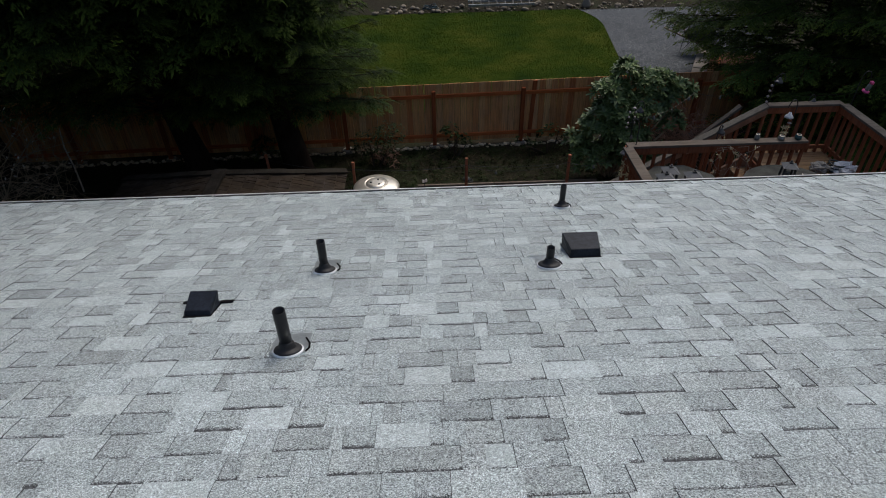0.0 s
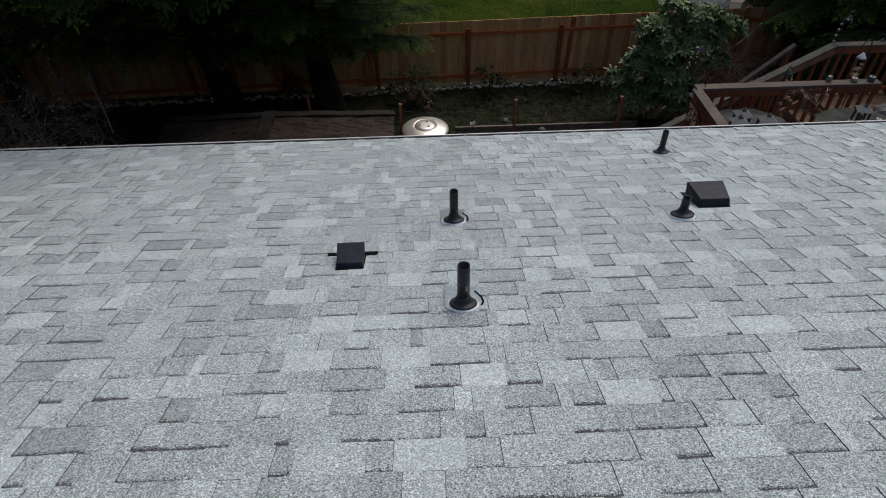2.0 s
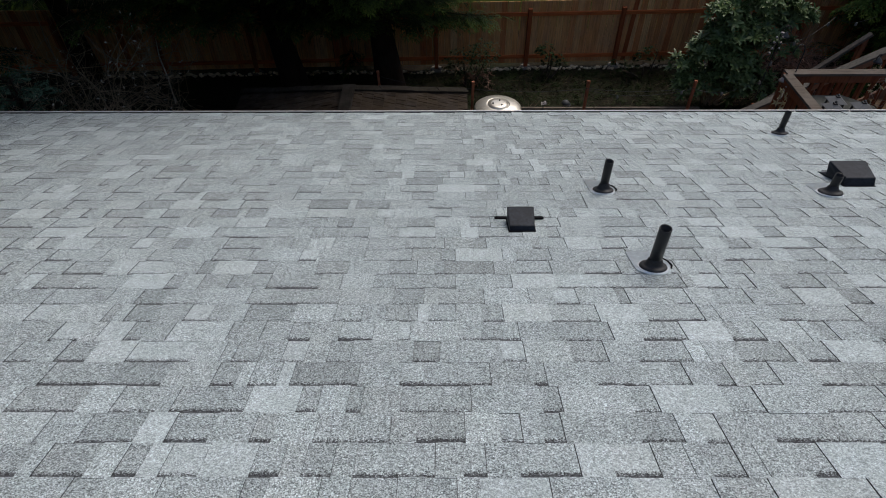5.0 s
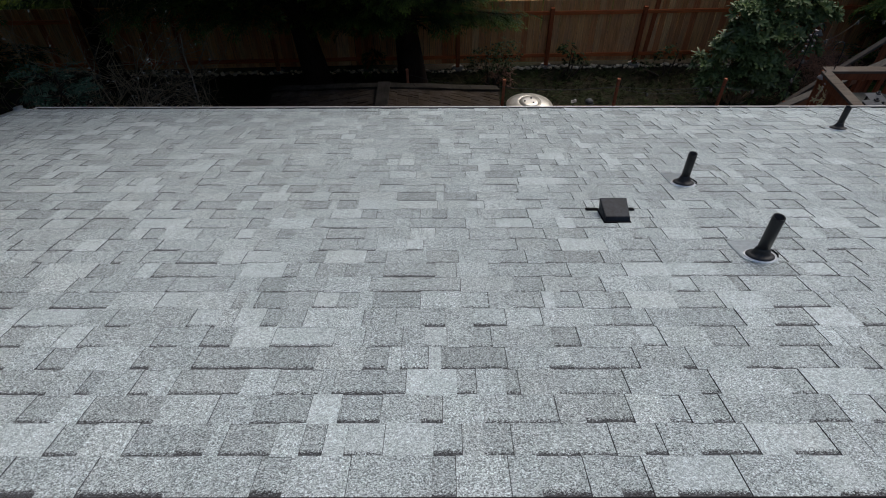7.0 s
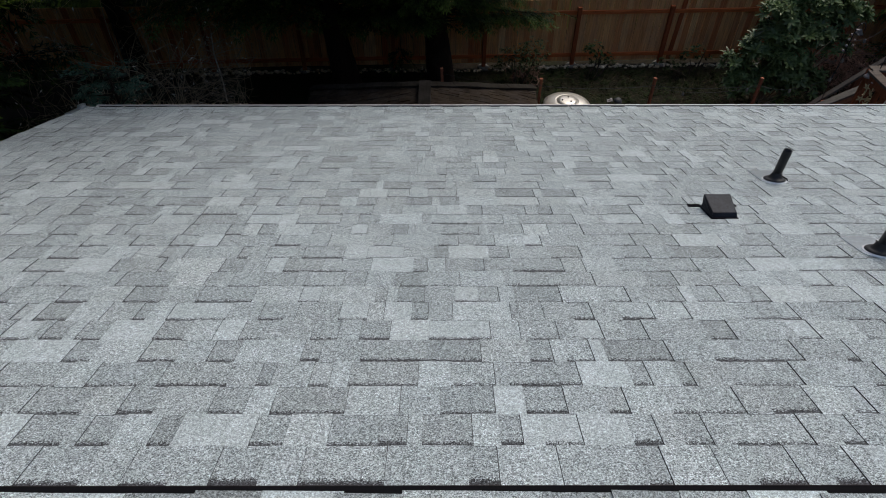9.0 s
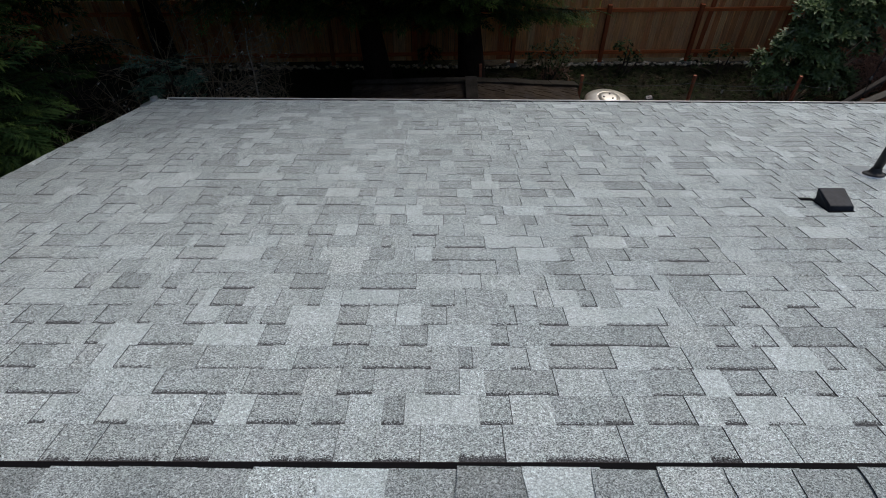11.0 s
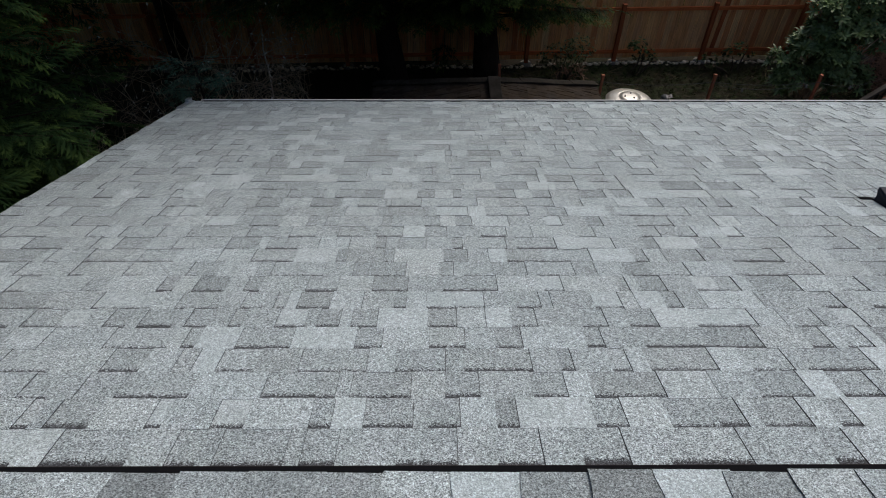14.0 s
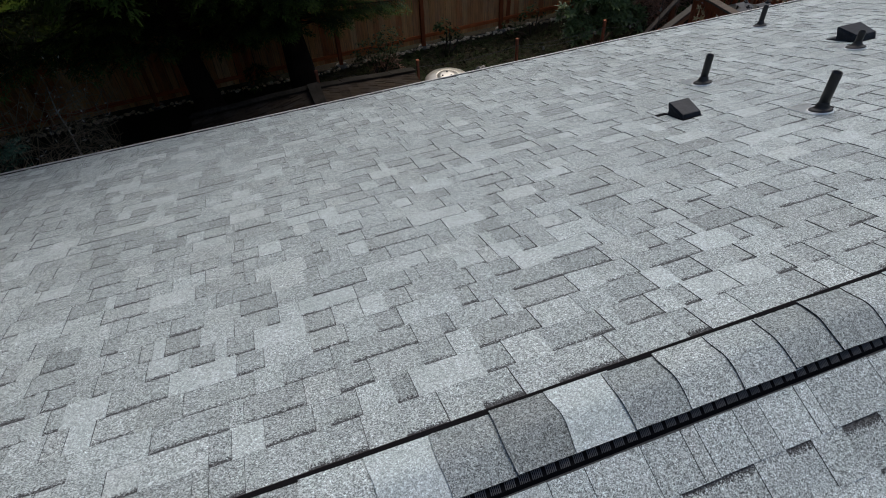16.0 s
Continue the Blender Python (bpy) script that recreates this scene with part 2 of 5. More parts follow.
DRY = leaf_material("dry_stalk", (0.10, 0.075, 0.045), (0.18, 0.14, 0.085), (0.20, 0.16, 0.10), 0.8)


def ground_material():
    m, nt, b = material("dark_garden_soil", 0.95, spec=0.2)
    big = noise_fac(nt, 0.9, 5.0, 0.65)
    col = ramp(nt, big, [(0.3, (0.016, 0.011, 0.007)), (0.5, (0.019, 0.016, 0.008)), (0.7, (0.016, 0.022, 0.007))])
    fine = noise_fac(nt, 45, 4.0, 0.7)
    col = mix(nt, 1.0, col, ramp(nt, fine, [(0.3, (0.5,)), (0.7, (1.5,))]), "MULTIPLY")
    nt.links.new(col, b.inputs["Base Color"])
    bump(nt, b, fine, 0.6, 0.03)
    return m


def lawn_material():
    m, nt, b = material("mown_lawn_turf", 0.95, spec=0.03)
    col = ramp(nt, noise_fac(nt, 0.75, 6.0, 0.68), [(0.32, (0.013, 0.029, 0.004)), (0.5, (0.028, 0.046, 0.005)), (0.70, (0.056, 0.064, 0.009))])
    col = mix(nt, 1.0, col, ramp(nt, noise_fac(nt, 22, 4.0, 0.7), [(0.3, (0.62,)), (0.7, (1.38,))]), "MULTIPLY")
    nt.links.new(col, b.inputs["Base Color"])
    bump(nt, b, noise_fac(nt, 60, 3.0), 0.6, 0.03)
    return m


def gravel_material():
    m, nt, b = material("blue_grey_gravel", 0.9, spec=0.3)
    v = nt.nodes.new("ShaderNodeTexVoronoi")
    v.inputs["Scale"].default_value = 46
    nt.links.new(place(nt), v.inputs["Vector"])
    sep = nt.nodes.new("ShaderNodeSeparateColor")
    nt.links.new(v.outputs["Color"], sep.inputs[0])
    col = ramp(nt, sep.outputs[0], [(0, (0.022, 0.026, 0.030)), (0.45, (0.055, 0.062, 0.069)), (0.85, (0.105, 0.115, 0.125)), (1, (0.22, 0.23, 0.24))])
    col = mix(nt, 1.0, col, ramp(nt, noise_fac(nt, 1.2, 4.0), [(0.3, (0.8,)), (0.7, (1.15,))]), "MULTIPLY")
    nt.links.new(col, b.inputs["Base Color"])
    bump(nt, b, v.outputs["Distance"], 0.5, 0.012)
    return m


SOIL, TURF, GRAVEL = ground_material(), lawn_material(), gravel_material()
STONE = plain_material("river_stone", (0.52, 0.43, 0.30), 0.75, vary=0.3, scale=9, island=False)

# ---- helpers for shapes ----


def mesh_of(name, verts, faces, mats, slots=None, uvs=None, smooth=False):
    me = bpy.data.meshes.new(name)
    me.from_pydata([tuple(v) for v in verts], [], faces)
    for m in mats if isinstance(mats, (list, tuple)) else (mats,):
        me.materials.append(m)
    if slots is not None:
        me.polygons.foreach_set("material_index", slots)
    if uvs is not None:
        me.uv_layers.new(name="UVMap").data.foreach_set("uv", np.asarray(uvs, dtype=np.float32).ravel())
    if smooth:
        me.polygons.foreach_set("use_smooth", [True] * len(me.polygons))
    me.update()
    return me


def child(name, data, parent, m=None, label=""):
    ob = new(name, data)
    ob.parent = parent
    if m is not None:
        ob.matrix_basis = m
    return tagged(ob, label)


def part(name, bm, mat, parent, label="", m=None, smooth=False):
    """Links a bmesh as one mesh object under a thing or a part."""
    me = bpy.data.meshes.new(name)
    bm.to_mesh(me)
    bm.free()
    me.materials.append(mat)
    if smooth:
        me.polygons.foreach_set("use_smooth", [True] * len(me.polygons))
    return child(name, me, parent, m, label)


def thing(name, label, category, group="", kind="", m=None):
    ob = new(name)
    ob.empty_display_size = 0.1
    if m is not None:
        ob.matrix_basis = m
    return tagged(ob, label, category, group, kind)


def box(x0, x1, y0, y1, z0, z1, bevel=0.0, m=None, bm=None):
    bm = bm or bmesh.new()
    made = bmesh.ops.create_cube(bm, size=1.0)["verts"]
    mat = Matrix.Translation(((x0 + x1) / 2, (y0 + y1) / 2, (z0 + z1) / 2)) @ Matrix.Diagonal((x1 - x0, y1 - y0, z1 - z0, 1))
    bmesh.ops.transform(bm, matrix=(m or Matrix()) @ mat, verts=made)
    if bevel:
        edges = {e for v in made for e in v.link_edges}
        bmesh.ops.bevel(bm, geom=list(edges), offset=bevel, segments=2, profile=0.6, affect="EDGES")
    return bm


def beam(a, b, w, h, bevel=0.004, roll=0.0, bm=None):
    """A squared bar from a to b, w wide and h high."""
    a, b = Vector(a), Vector(b)
    turn = (b - a).to_track_quat("Y", "Z").to_matrix().to_4x4() @ pose(0, 0, 0, 0, roll, 0)
    return box(-w / 2, w / 2, 0, (b - a).length, -h / 2, h / 2, bevel, Matrix.Translation(a) @ turn, bm)


def lathe(profile, n=24, bm=None, m=None):
    """A turned shape from (radius, z) rows."""
    bm = bm or bmesh.new()
    rings = []
    for r, z in profile:
        ring = []
        for k in range(n):
            a = 2 * math.pi * k / n
            p = Vector((r * math.cos(a), r * math.sin(a), z))
            ring.append(bm.verts.new(m @ p if m else p))
        rings.append(ring)
    for lo, hi in zip(rings, rings[1:]):
        for k in range(n):
            bm.faces.new((lo[k], lo[(k + 1) % n], hi[(k + 1) % n], hi[k]))
    for ring, flip in ((rings[0], True), (rings[-1], False)):
        if Vector(ring[0].co - ring[n // 2].co).length > 1e-5:
            bm.faces.new(ring[::-1] if flip else ring)
    bmesh.ops.remove_doubles(bm, verts=[v for ring in rings for v in ring], dist=1e-6)
    return bm


def tube_arrays(points, radii, n=6):
    """Vertices and faces of a tube through points."""
    verts, faces = [], []
    side = None
    for k, p in enumerate(points):
        p = Vector(p)
        d = Vector(points[min(k + 1, len(points) - 1)]) - Vector(points[max(k - 1, 0)])
        d.normalize()
        if side is None:
            side = d.orthogonal().normalized()
        side = (side - d * side.dot(d)).normalized()
        up = d.cross(side)
        for i in range(n):
            a = 2 * math.pi * i / n
            verts.append(p + (side * math.cos(a) + up * math.sin(a)) * radii[k])
        if k:
            o = (k - 1) * n
            for i in range(n):
                faces.append((o + i, o + (i + 1) % n, o + n + (i + 1) % n, o + n + i))
    return verts, faces


def tube(points, radius, n=6):
    radii = radius if isinstance(radius, (list, tuple)) else [radius] * len(points)
    v, f = tube_arrays(points, radii, n)
    bm = bmesh.new()
    vs = [bm.verts.new(p) for p in v]
    for face in f:
        bm.faces.new([vs[i] for i in face])
    bm.faces.new(vs[:n][::-1])
    bm.faces.new(vs[-n:])
    return bm


def scatter(name, verts, tris, uvs, mats4, material_):
    """One mesh of many copies of a small triangle template, at the given 4 x 4 matrices."""
    verts, tris, uvs, mats4 = (np.asarray(a) for a in (verts, tris, uvs, mats4))
    n, nv, nt_ = len(mats4), len(verts), len(tris)
    hom = np.c_[verts, np.ones(nv)]
    co = np.einsum("nij,vj->nvi", mats4[:, :3, :], hom).reshape(-1, 3)
    idx = (tris[None] + (np.arange(n) * nv)[:, None, None]).reshape(-1)
    me = bpy.data.meshes.new(name)
    me.vertices.add(n * nv)
    me.vertices.foreach_set("co", co.astype(np.float32).ravel())
    me.loops.add(len(idx))
    me.loops.foreach_set("vertex_index", idx.astype(np.int32))
    me.polygons.add(n * nt_)
    me.polygons.foreach_set("loop_start", np.arange(0, len(idx), 3, dtype=np.int32))
    me.uv_layers.new(name="UVMap").data.foreach_set("uv", np.tile(uvs[tris.reshape(-1)], (n, 1)).astype(np.float32).ravel())
    me.materials.append(material_)
    me.update(calc_edges=True)
    me.validate()
    return me


def frame_matrix(origin, ahead, up, size):
    """4 x 4 array: local y runs ahead, local z along up."""
    y = np.asarray(ahead, float)
    y = y / np.linalg.norm(y)
    x = np.cross(y, up)
    x = x / max(np.linalg.norm(x), 1e-6)
    z = np.cross(x, y)
    m = np.eye(4)
    m[:3, 0], m[:3, 1], m[:3, 2], m[:3, 3] = x * size, y * size, z * size, origin
    return m

# ---- the house and its roof ----
# Far slope: z = 5.2 - y / 3, its top edge at y = 0, its eave at y = 4.677; the apex of the roof at y = APEX.
PITCH = math.degrees(math.atan2(1, 3))
RUN = 4.905
EXPOSURE, FIRST = 0.145, 0.155
ROOF_X0, ROOF_X1 = -4.84, 11.6
APEX = -0.138
APEX_Z = 5.2 - APEX / 3
NORTH = pose(0, 0, 5.2, -PITCH, 0, 0)  # local y runs down the far slope
SOUTH = Matrix.Translation((0, 2 * APEX, 5.2)) @ pose(0, 0, 0, 0, 0, 180) @ pose(0, 0, 0, -PITCH, 0, 0)  # the near slope, turned round

house = thing("house", "single-storey house with a grey shingled gable roof", "house")


def slope_shape(x0, x1, run, thick):
    return box(x0, x1, -0.02, run, -thick, -0.004)


roof = part("roof", slope_shape(ROOF_X0 + 0.03, ROOF_X1 - 0.03, RUN - 0.02, 0.12), DECKING, house, "grey architectural asphalt shingle slope", NORTH)
roof_back = part("roof", slope_shape(-ROOF_X1 + 0.03, -ROOF_X0 - 0.03, RUN - 0.02, 0.12), DECKING, house, "grey architectural asphalt shingle slope", SOUTH)
for y0, y1, x0, x1 in ((4.05, 4.2, -4.5, 11.2), (-4.55, -4.4, -4.5, 11.2)):
    part("wall", box(x0, x1, y0, y1, -0.3, 3.72), SIDING, house)
for x0, x1 in ((-4.5, -4.35), (11.05, 11.2)):
    bm = bmesh.new()
    ring = [(-4.4, -0.3), (4.05, -0.3), (4.05, 3.72), (APEX, 5.06), (-4.4, 3.72)]
    a = [bm.verts.new((x0, y, z)) for y, z in ring]
    b = [bm.verts.new((x1, y, z)) for y, z in ring]
    bm.faces.new(a[::-1])
    bm.faces.new(b)
    for k in range(5):
        bm.faces.new((a[k], a[(k + 1) % 5], b[(k + 1) % 5], b[k]))
    part("gable_wall", bm, SIDING, house)
part("fascia", box(ROOF_X0, ROOF_X1, 4.622, 4.657, 3.40, 3.585), WHITE_METAL, house, "painted fascia board")
for sx in (ROOF_X0 - 0.005, ROOF_X1 - 0.03):
    part("rake_board", box(sx, sx + 0.035, -0.1, RUN - 0.02, -0.20, -0.012), WHITE_METAL, house, "", NORTH)
    part("rake_board", box(-sx - 0.035, -sx, -0.1, RUN - 0.02, -0.20, -0.012), WHITE_METAL, house, "", SOUTH)
part("drip_edge", box(ROOF_X0 - 0.012, ROOF_X0 + 0.05, 4.60, RUN + 0.022, -0.035, 0.012), GALVANISED, house, "bare metal drip edge corner", NORTH)
part("drip_edge", box(ROOF_X0 - 0.014, ROOF_X0 + 0.022, RUN - 0.07, RUN + 0.030, 0.004, 0.040, 0.003), GALVANISED, house, "bent metal corner", NORTH)
part("drip_edge", box(ROOF_X0 + 0.05, ROOF_X1, RUN - 0.05, RUN - 0.004, -0.02, -0.002), WHITE_METAL, house, "", NORTH)


def gutter_profile():
    """Outline of a K-style gutter, open at the top, as (y, z)."""
    outer = [(0.0, 0.0), (0.0, -0.115), (0.075, -0.115), (0.085, -0.085), (0.115, -0.055), (0.12, -0.012), (0.12, 0.002), (0.108, 0.002)]
    inner = [(0.108, -0.006), (0.114, -0.012), (0.109, -0.050), (0.080, -0.079), (0.071, -0.109), (0.006, -0.109), (0.006, 0.0)]
    return outer + inner


GUT_Y, GUT_Z = 4.664, 3.602
ring = gutter_profile()
bm = bmesh.new()
ends = [[bm.verts.new((x, GUT_Y + y, GUT_Z + z)) for y, z in ring] for x in (ROOF_X0 + 0.08, ROOF_X1)]
for k in range(len(ring)):
    j = (k + 1) % len(ring)
    bm.faces.new((ends[0][k], ends[0][j], ends[1][j], ends[1][k]))
bm.faces.new(ends[0][::-1])
bm.faces.new(ends[1])
gutter = part("gutter", bm, WHITE_METAL, house, "off-white metal eave gutter with dark silt inside")
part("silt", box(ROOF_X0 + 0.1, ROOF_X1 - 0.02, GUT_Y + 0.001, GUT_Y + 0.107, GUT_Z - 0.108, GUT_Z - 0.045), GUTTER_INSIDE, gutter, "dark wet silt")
# thin dark sheet over the pale inner face of the front wall
part("dirt", box(ROOF_X0 + 0.1, ROOF_X1 - 0.02, GUT_Y + 0.1005, GUT_Y + 0.1078, GUT_Z - 0.060, GUT_Z - 0.005), GUTTER_INSIDE, gutter, "dark liner inside the front wall")
part("end_cap", box(ROOF_X0 + 0.075, ROOF_X0 + 0.081, GUT_Y, GUT_Y + 0.118, GUT_Z - 0.115, GUT_Z), WHITE_METAL, gutter)
hanger = mesh_of("hanger", [(x, y, z) for x in (-0.006, 0.006) for y, z in ((0, 0.003), (0.110, 0.003), (0.110, -0.002), (0, -0.002))],
                 [(0, 1, 2, 3), (7, 6, 5, 4), (0, 4, 5, 1), (3, 2, 6, 7), (1, 5, 6, 2), (0, 3, 7, 4)], plain_material("dull_hanger_metal", (0.22, 0.21, 0.20), 0.5))
x = ROOF_X0 + 0.35
while x < ROOF_X1:
    child("hanger", hanger, gutter, pose(x + random.uniform(-0.03, 0.03), GUT_Y, GUT_Z))
    x += 0.58

# ---- ridge vent and caps ----
VENT_H = 0.024
HALF = 0.109


def ridge_profile(lift, half, thick):
    """Cross-section (y, z) of a sheet bent over the apex: outer side, then inner side back. The far wing is the shorter."""
    side, bend = [], 0.030
    for k in (-1, -0.75, -0.52, -0.40, -0.28, -0.14, 0, 0.14, 0.28, 0.40, 0.52, 0.75, 1):
        y = (half if k < 0 else half - 0.009) * k
        fall = abs(y) if abs(y) > bend else (y * y / bend + bend) / 2
        side.append((APEX + y, APEX_Z - fall / 3 + lift))
    return side + [(y, z - thick) for y, z in reversed(side)]


def ridge_piece(x0, x1, lift0, lift1, half, thick):
    ring0, ring1 = ridge_profile(lift0, half, thick), ridge_profile(lift1, half, thick)
    n = len(ring0)
    verts = [(x0, y, z) for y, z in ring0] + [(x1, y, z) for y, z in ring1]
    faces = [(k, k + n, (k + 1) % n + n, (k + 1) % n) for k in range(n)]
    half_n = n // 2
    for o in (0, n):
        for k in range(half_n - 1):
            f = (o + k, o + k + 1, o + n - 2 - k, o + n - 1 - k)
            faces.append(f if o == 0 else f[::-1])
    return verts, faces


v, f = ridge_piece(ROOF_X0 + 0.02, ROOF_X1 - 0.02, VENT_H - 0.004, VENT_H - 0.004, HALF - 0.018, 0.006)
ridge = child("ridge_vent", mesh_of("ridge_vent", v, f, RIDGE_BLACK), house, None, "black plastic ridge vent under shingle caps")
EDGE_Z = APEX_Z - HALF / 3
part("flange", box(ROOF_X0 + 0.02, ROOF_X1 - 0.02, APEX + HALF - 0.03, -0.001, EDGE_Z - 0.03, EDGE_Z - 0.004), RIDGE_BLACK, ridge)
part("flange", box(ROOF_X0 + 0.02, ROOF_X1 - 0.02, -0.0012, 0.0012, EDGE_Z - 0.03, 5.2055), plain_material("shingle_cut_edge", (0.03, 0.024, 0.024), 0.9, spec=0.1), ridge)
bm = bmesh.new()
S0, S1 = APEX - HALF + 0.012, APEX - HALF - 0.017
ring = [(S0, EDGE_Z + 0.015), (S1, EDGE_Z + 0.002), (S1 - 0.006, EDGE_Z - 0.012), (S0, EDGE_Z - 0.02)]
ends = [[bm.verts.new((x, y, z)) for y, z in ring] for x in (ROOF_X0 + 0.02, ROOF_X1 - 0.02)]
for k in range(4):
    bm.faces.new((ends[0][k], ends[0][(k + 1) % 4], ends[1][(k + 1) % 4], ends[1][k]))
bm.faces.new(ends[0][::-1])
bm.faces.new(ends[1])
part("baffle", bm, RIDGE_BLACK, ridge, "black louvred baffle")
fv, ff = [], []
x = -4.6
while x < 6.0:
    if (x * 22.5) % 1.0 > 0.24:
        o = len(fv)
        for dx in (-0.0013, 0.0013):
            fv += [(x + dx + shift, y, z) for shift, y, z in ((0, S0, EDGE_Z + 0.013), (0, S0, EDGE_Z + 0.0185), (-0.002, S1 + 0.002, EDGE_Z + 0.006), (-0.002, S1 + 0.002, EDGE_Z + 0.001))]
        ff += [tuple(o + i for i in q) for q in ((0, 1, 2, 3), (7, 6, 5, 4), (1, 5, 6, 2), (2, 6, 7, 3))]
    x += 0.0056
louvre = child("louvre_fin", mesh_of("louvre_fin", fv, ff, plain_material("grey_fin_plastic", (0.085, 0.085, 0.09), 0.6)), ridge)
tagged(louvre, kind="stuff")
CAP_STEP = 0.194
CAP_TONES = {"l": 0.49, "m": 0.39, "n": 0.31, "d": 0.245}
caps = []
for k, tone in enumerate("lmnd"):
    cap_mats = shingle_material("cap_granules", None, False, CAP_TONES[tone])
    w = CAP_STEP + 0.03
    v, f = ridge_piece(0, w, VENT_H + 0.008 + 0.001 * k, VENT_H + 0.002, HALF + random.uniform(-0.004, 0.004), 0.005)
    n = len(v) // 2
    v = [(px + (0.004 * math.sin(py * 30 + k) if px == 0 else 0), py, pz) for px, py, pz in v]
    half_n = n // 2
    slots = [0 if i < half_n - 1 else 1 for i in range(n)] + [1] * (len(f) - n)
    caps.append(mesh_of("ridge_cap", v, f, [cap_mats, ASPHALT], slots))
order = "mlmnmlmmdmnnmlndlnmmndmlnmdlmnmldm"
for k in range(-16, 67):
    x = -1.666 + CAP_STEP * k
    child("ridge_cap", caps["lmnd".index(order[(k + 16) % len(order)])], ridge, pose(x, random.uniform(-0.004, 0.004), random.uniform(-0.001, 0.003), 0, 0, random.uniform(-0.6, 0.6)))
child("ridge_cap", caps[1], ridge, pose(ROOF_X0 - 0.02, 0, -0.003))

# ---- things on the roof ----


def on_roof(x, s, dz=0.0):
    """A pose on the far slope, upright, s metres down from its top edge."""
    c = math.cos(radians(PITCH))
    return pose(x, s * c, 5.2 - s * math.sin(radians(PITCH)) + dz)


COLLAR = plain_material("bright_lead_collar", (0.74, 0.76, 0.77), 0.4, vary=0.15, scale=20)
SHEET = plain_material("pale_blue_galvanised_sheet", (0.72, 0.78, 0.80), 0.30, 0.8, vary=0.15, scale=14)


def vent_pipe(x, s, height, radius, boot, sheet, label, tilt=0.0):
    """A plastic pipe in a rubber boot on a metal flashing."""
    t = thing("vent_pipe", label, "vent pipe", "plumbing vents on the roof", m=on_roof(x, s))
    n = 28
    bm = lathe([(radius, -0.02), (radius, height), (radius * 0.97, height + 0.003), (radius * 0.82, height), (radius * 0.80, height - 0.16)], n)
    part("pipe", bm, BLACK_PLASTIC, t, "black plastic pipe", pose(0, 0, 0, tilt, 0, 0), True)
    lay = pose(0, 0, 0, -PITCH, 0, 0)
    shear = Matrix(((1, 0, 0, 0), (0, 1, -1 / 3, 0), (0, 0, 1, 0), (0, 0, 0, 1)))
    bm = lathe([(boot, 0.006), (boot, 0.014), (boot * 0.97, 0.019), (boot * 0.80, 0.026), (boot * 0.74, 0.025), (boot * 0.60, 0.036), (radius * 1.30, 0.046), (radius * 1.18, 0.060), (radius * 1.04, 0.066), (radius * 0.9, 0.066)], n, None, shear)
    part("boot", bm, RUBBER, t, "black rubber boot", lay, True)
    bm = lathe([(boot * 1.09, 0.003), (boot * 1.10, 0.008), (boot * 1.04, 0.013), (boot * 0.9, 0.014)], n)
    part("collar", bm, COLLAR, t, "galvanised flashing ring", lay, True)
    w, up, down = sheet
    outline = []
    for k in range(13):
        a = math.pi * k / 12
        outline.append((w * math.cos(a), down * math.sin(a)))
    outline = [(px, -up * py / down) for px, py in outline] + [(-w, down), (w, down)]
    outline.reverse()
    bm = bmesh.new()
    lo = [bm.verts.new((px, py, 0.0)) for px, py in outline]
    hi = [bm.verts.new((px, py, 0.0072)) for px, py in outline]
    bm.faces.new(hi)
    bm.faces.new(lo[::-1])
    for k in range(len(lo)):
        j = (k + 1) % len(lo)
        bm.faces.new((lo[k], lo[j], hi[j], hi[k]))
    part("flashing", bm, SHEET, t, "galvanised sheet flashing", lay)
    part("sealant", tube([(w * 0.72, 0.125, 0.008), (w + 0.004, 0.060, 0.010), (w + 0.010, 0.012, 0.009), (w - 0.004, -0.018, 0.008)], 0.0048, 6), RIDGE_BLACK, t, "black bead of roof sealant", lay)
    return t


S_ = 1 / math.cos(radians(PITCH))
vent_pipe(1.097, 1.532, 0.272, 0.0305, 0.070, (0.092, 0.080, 0.180), "tall black vent pipe in rubber boot on grey shingles")
vent_pipe(1.105, 2.645, 0.248, 0.0280, 0.070, (0.086, 0.078, 0.205), "black vent pipe with galvanised flashing on grey shingles")
short = vent_pipe(2.604, 2.595, 0.152, 0.0270, 0.076, (0.078, 0.085, 0.165), "short black vent pipe with boot beside a box vent")
part("flashing_edge", box(-0.117, 0.125, 0.150, 0.196, 0.001, 0.0085, 0.001), SHEET, short, "pale exposed lower edge of the flashing", pose(0, 0, 0, -PITCH, 0, 0))
vent_pipe(3.004, 4.082, 0.226, 0.0260, 0.068, (0.078, 0.074, 0.060), "black vent pipe near the eave of the roof")


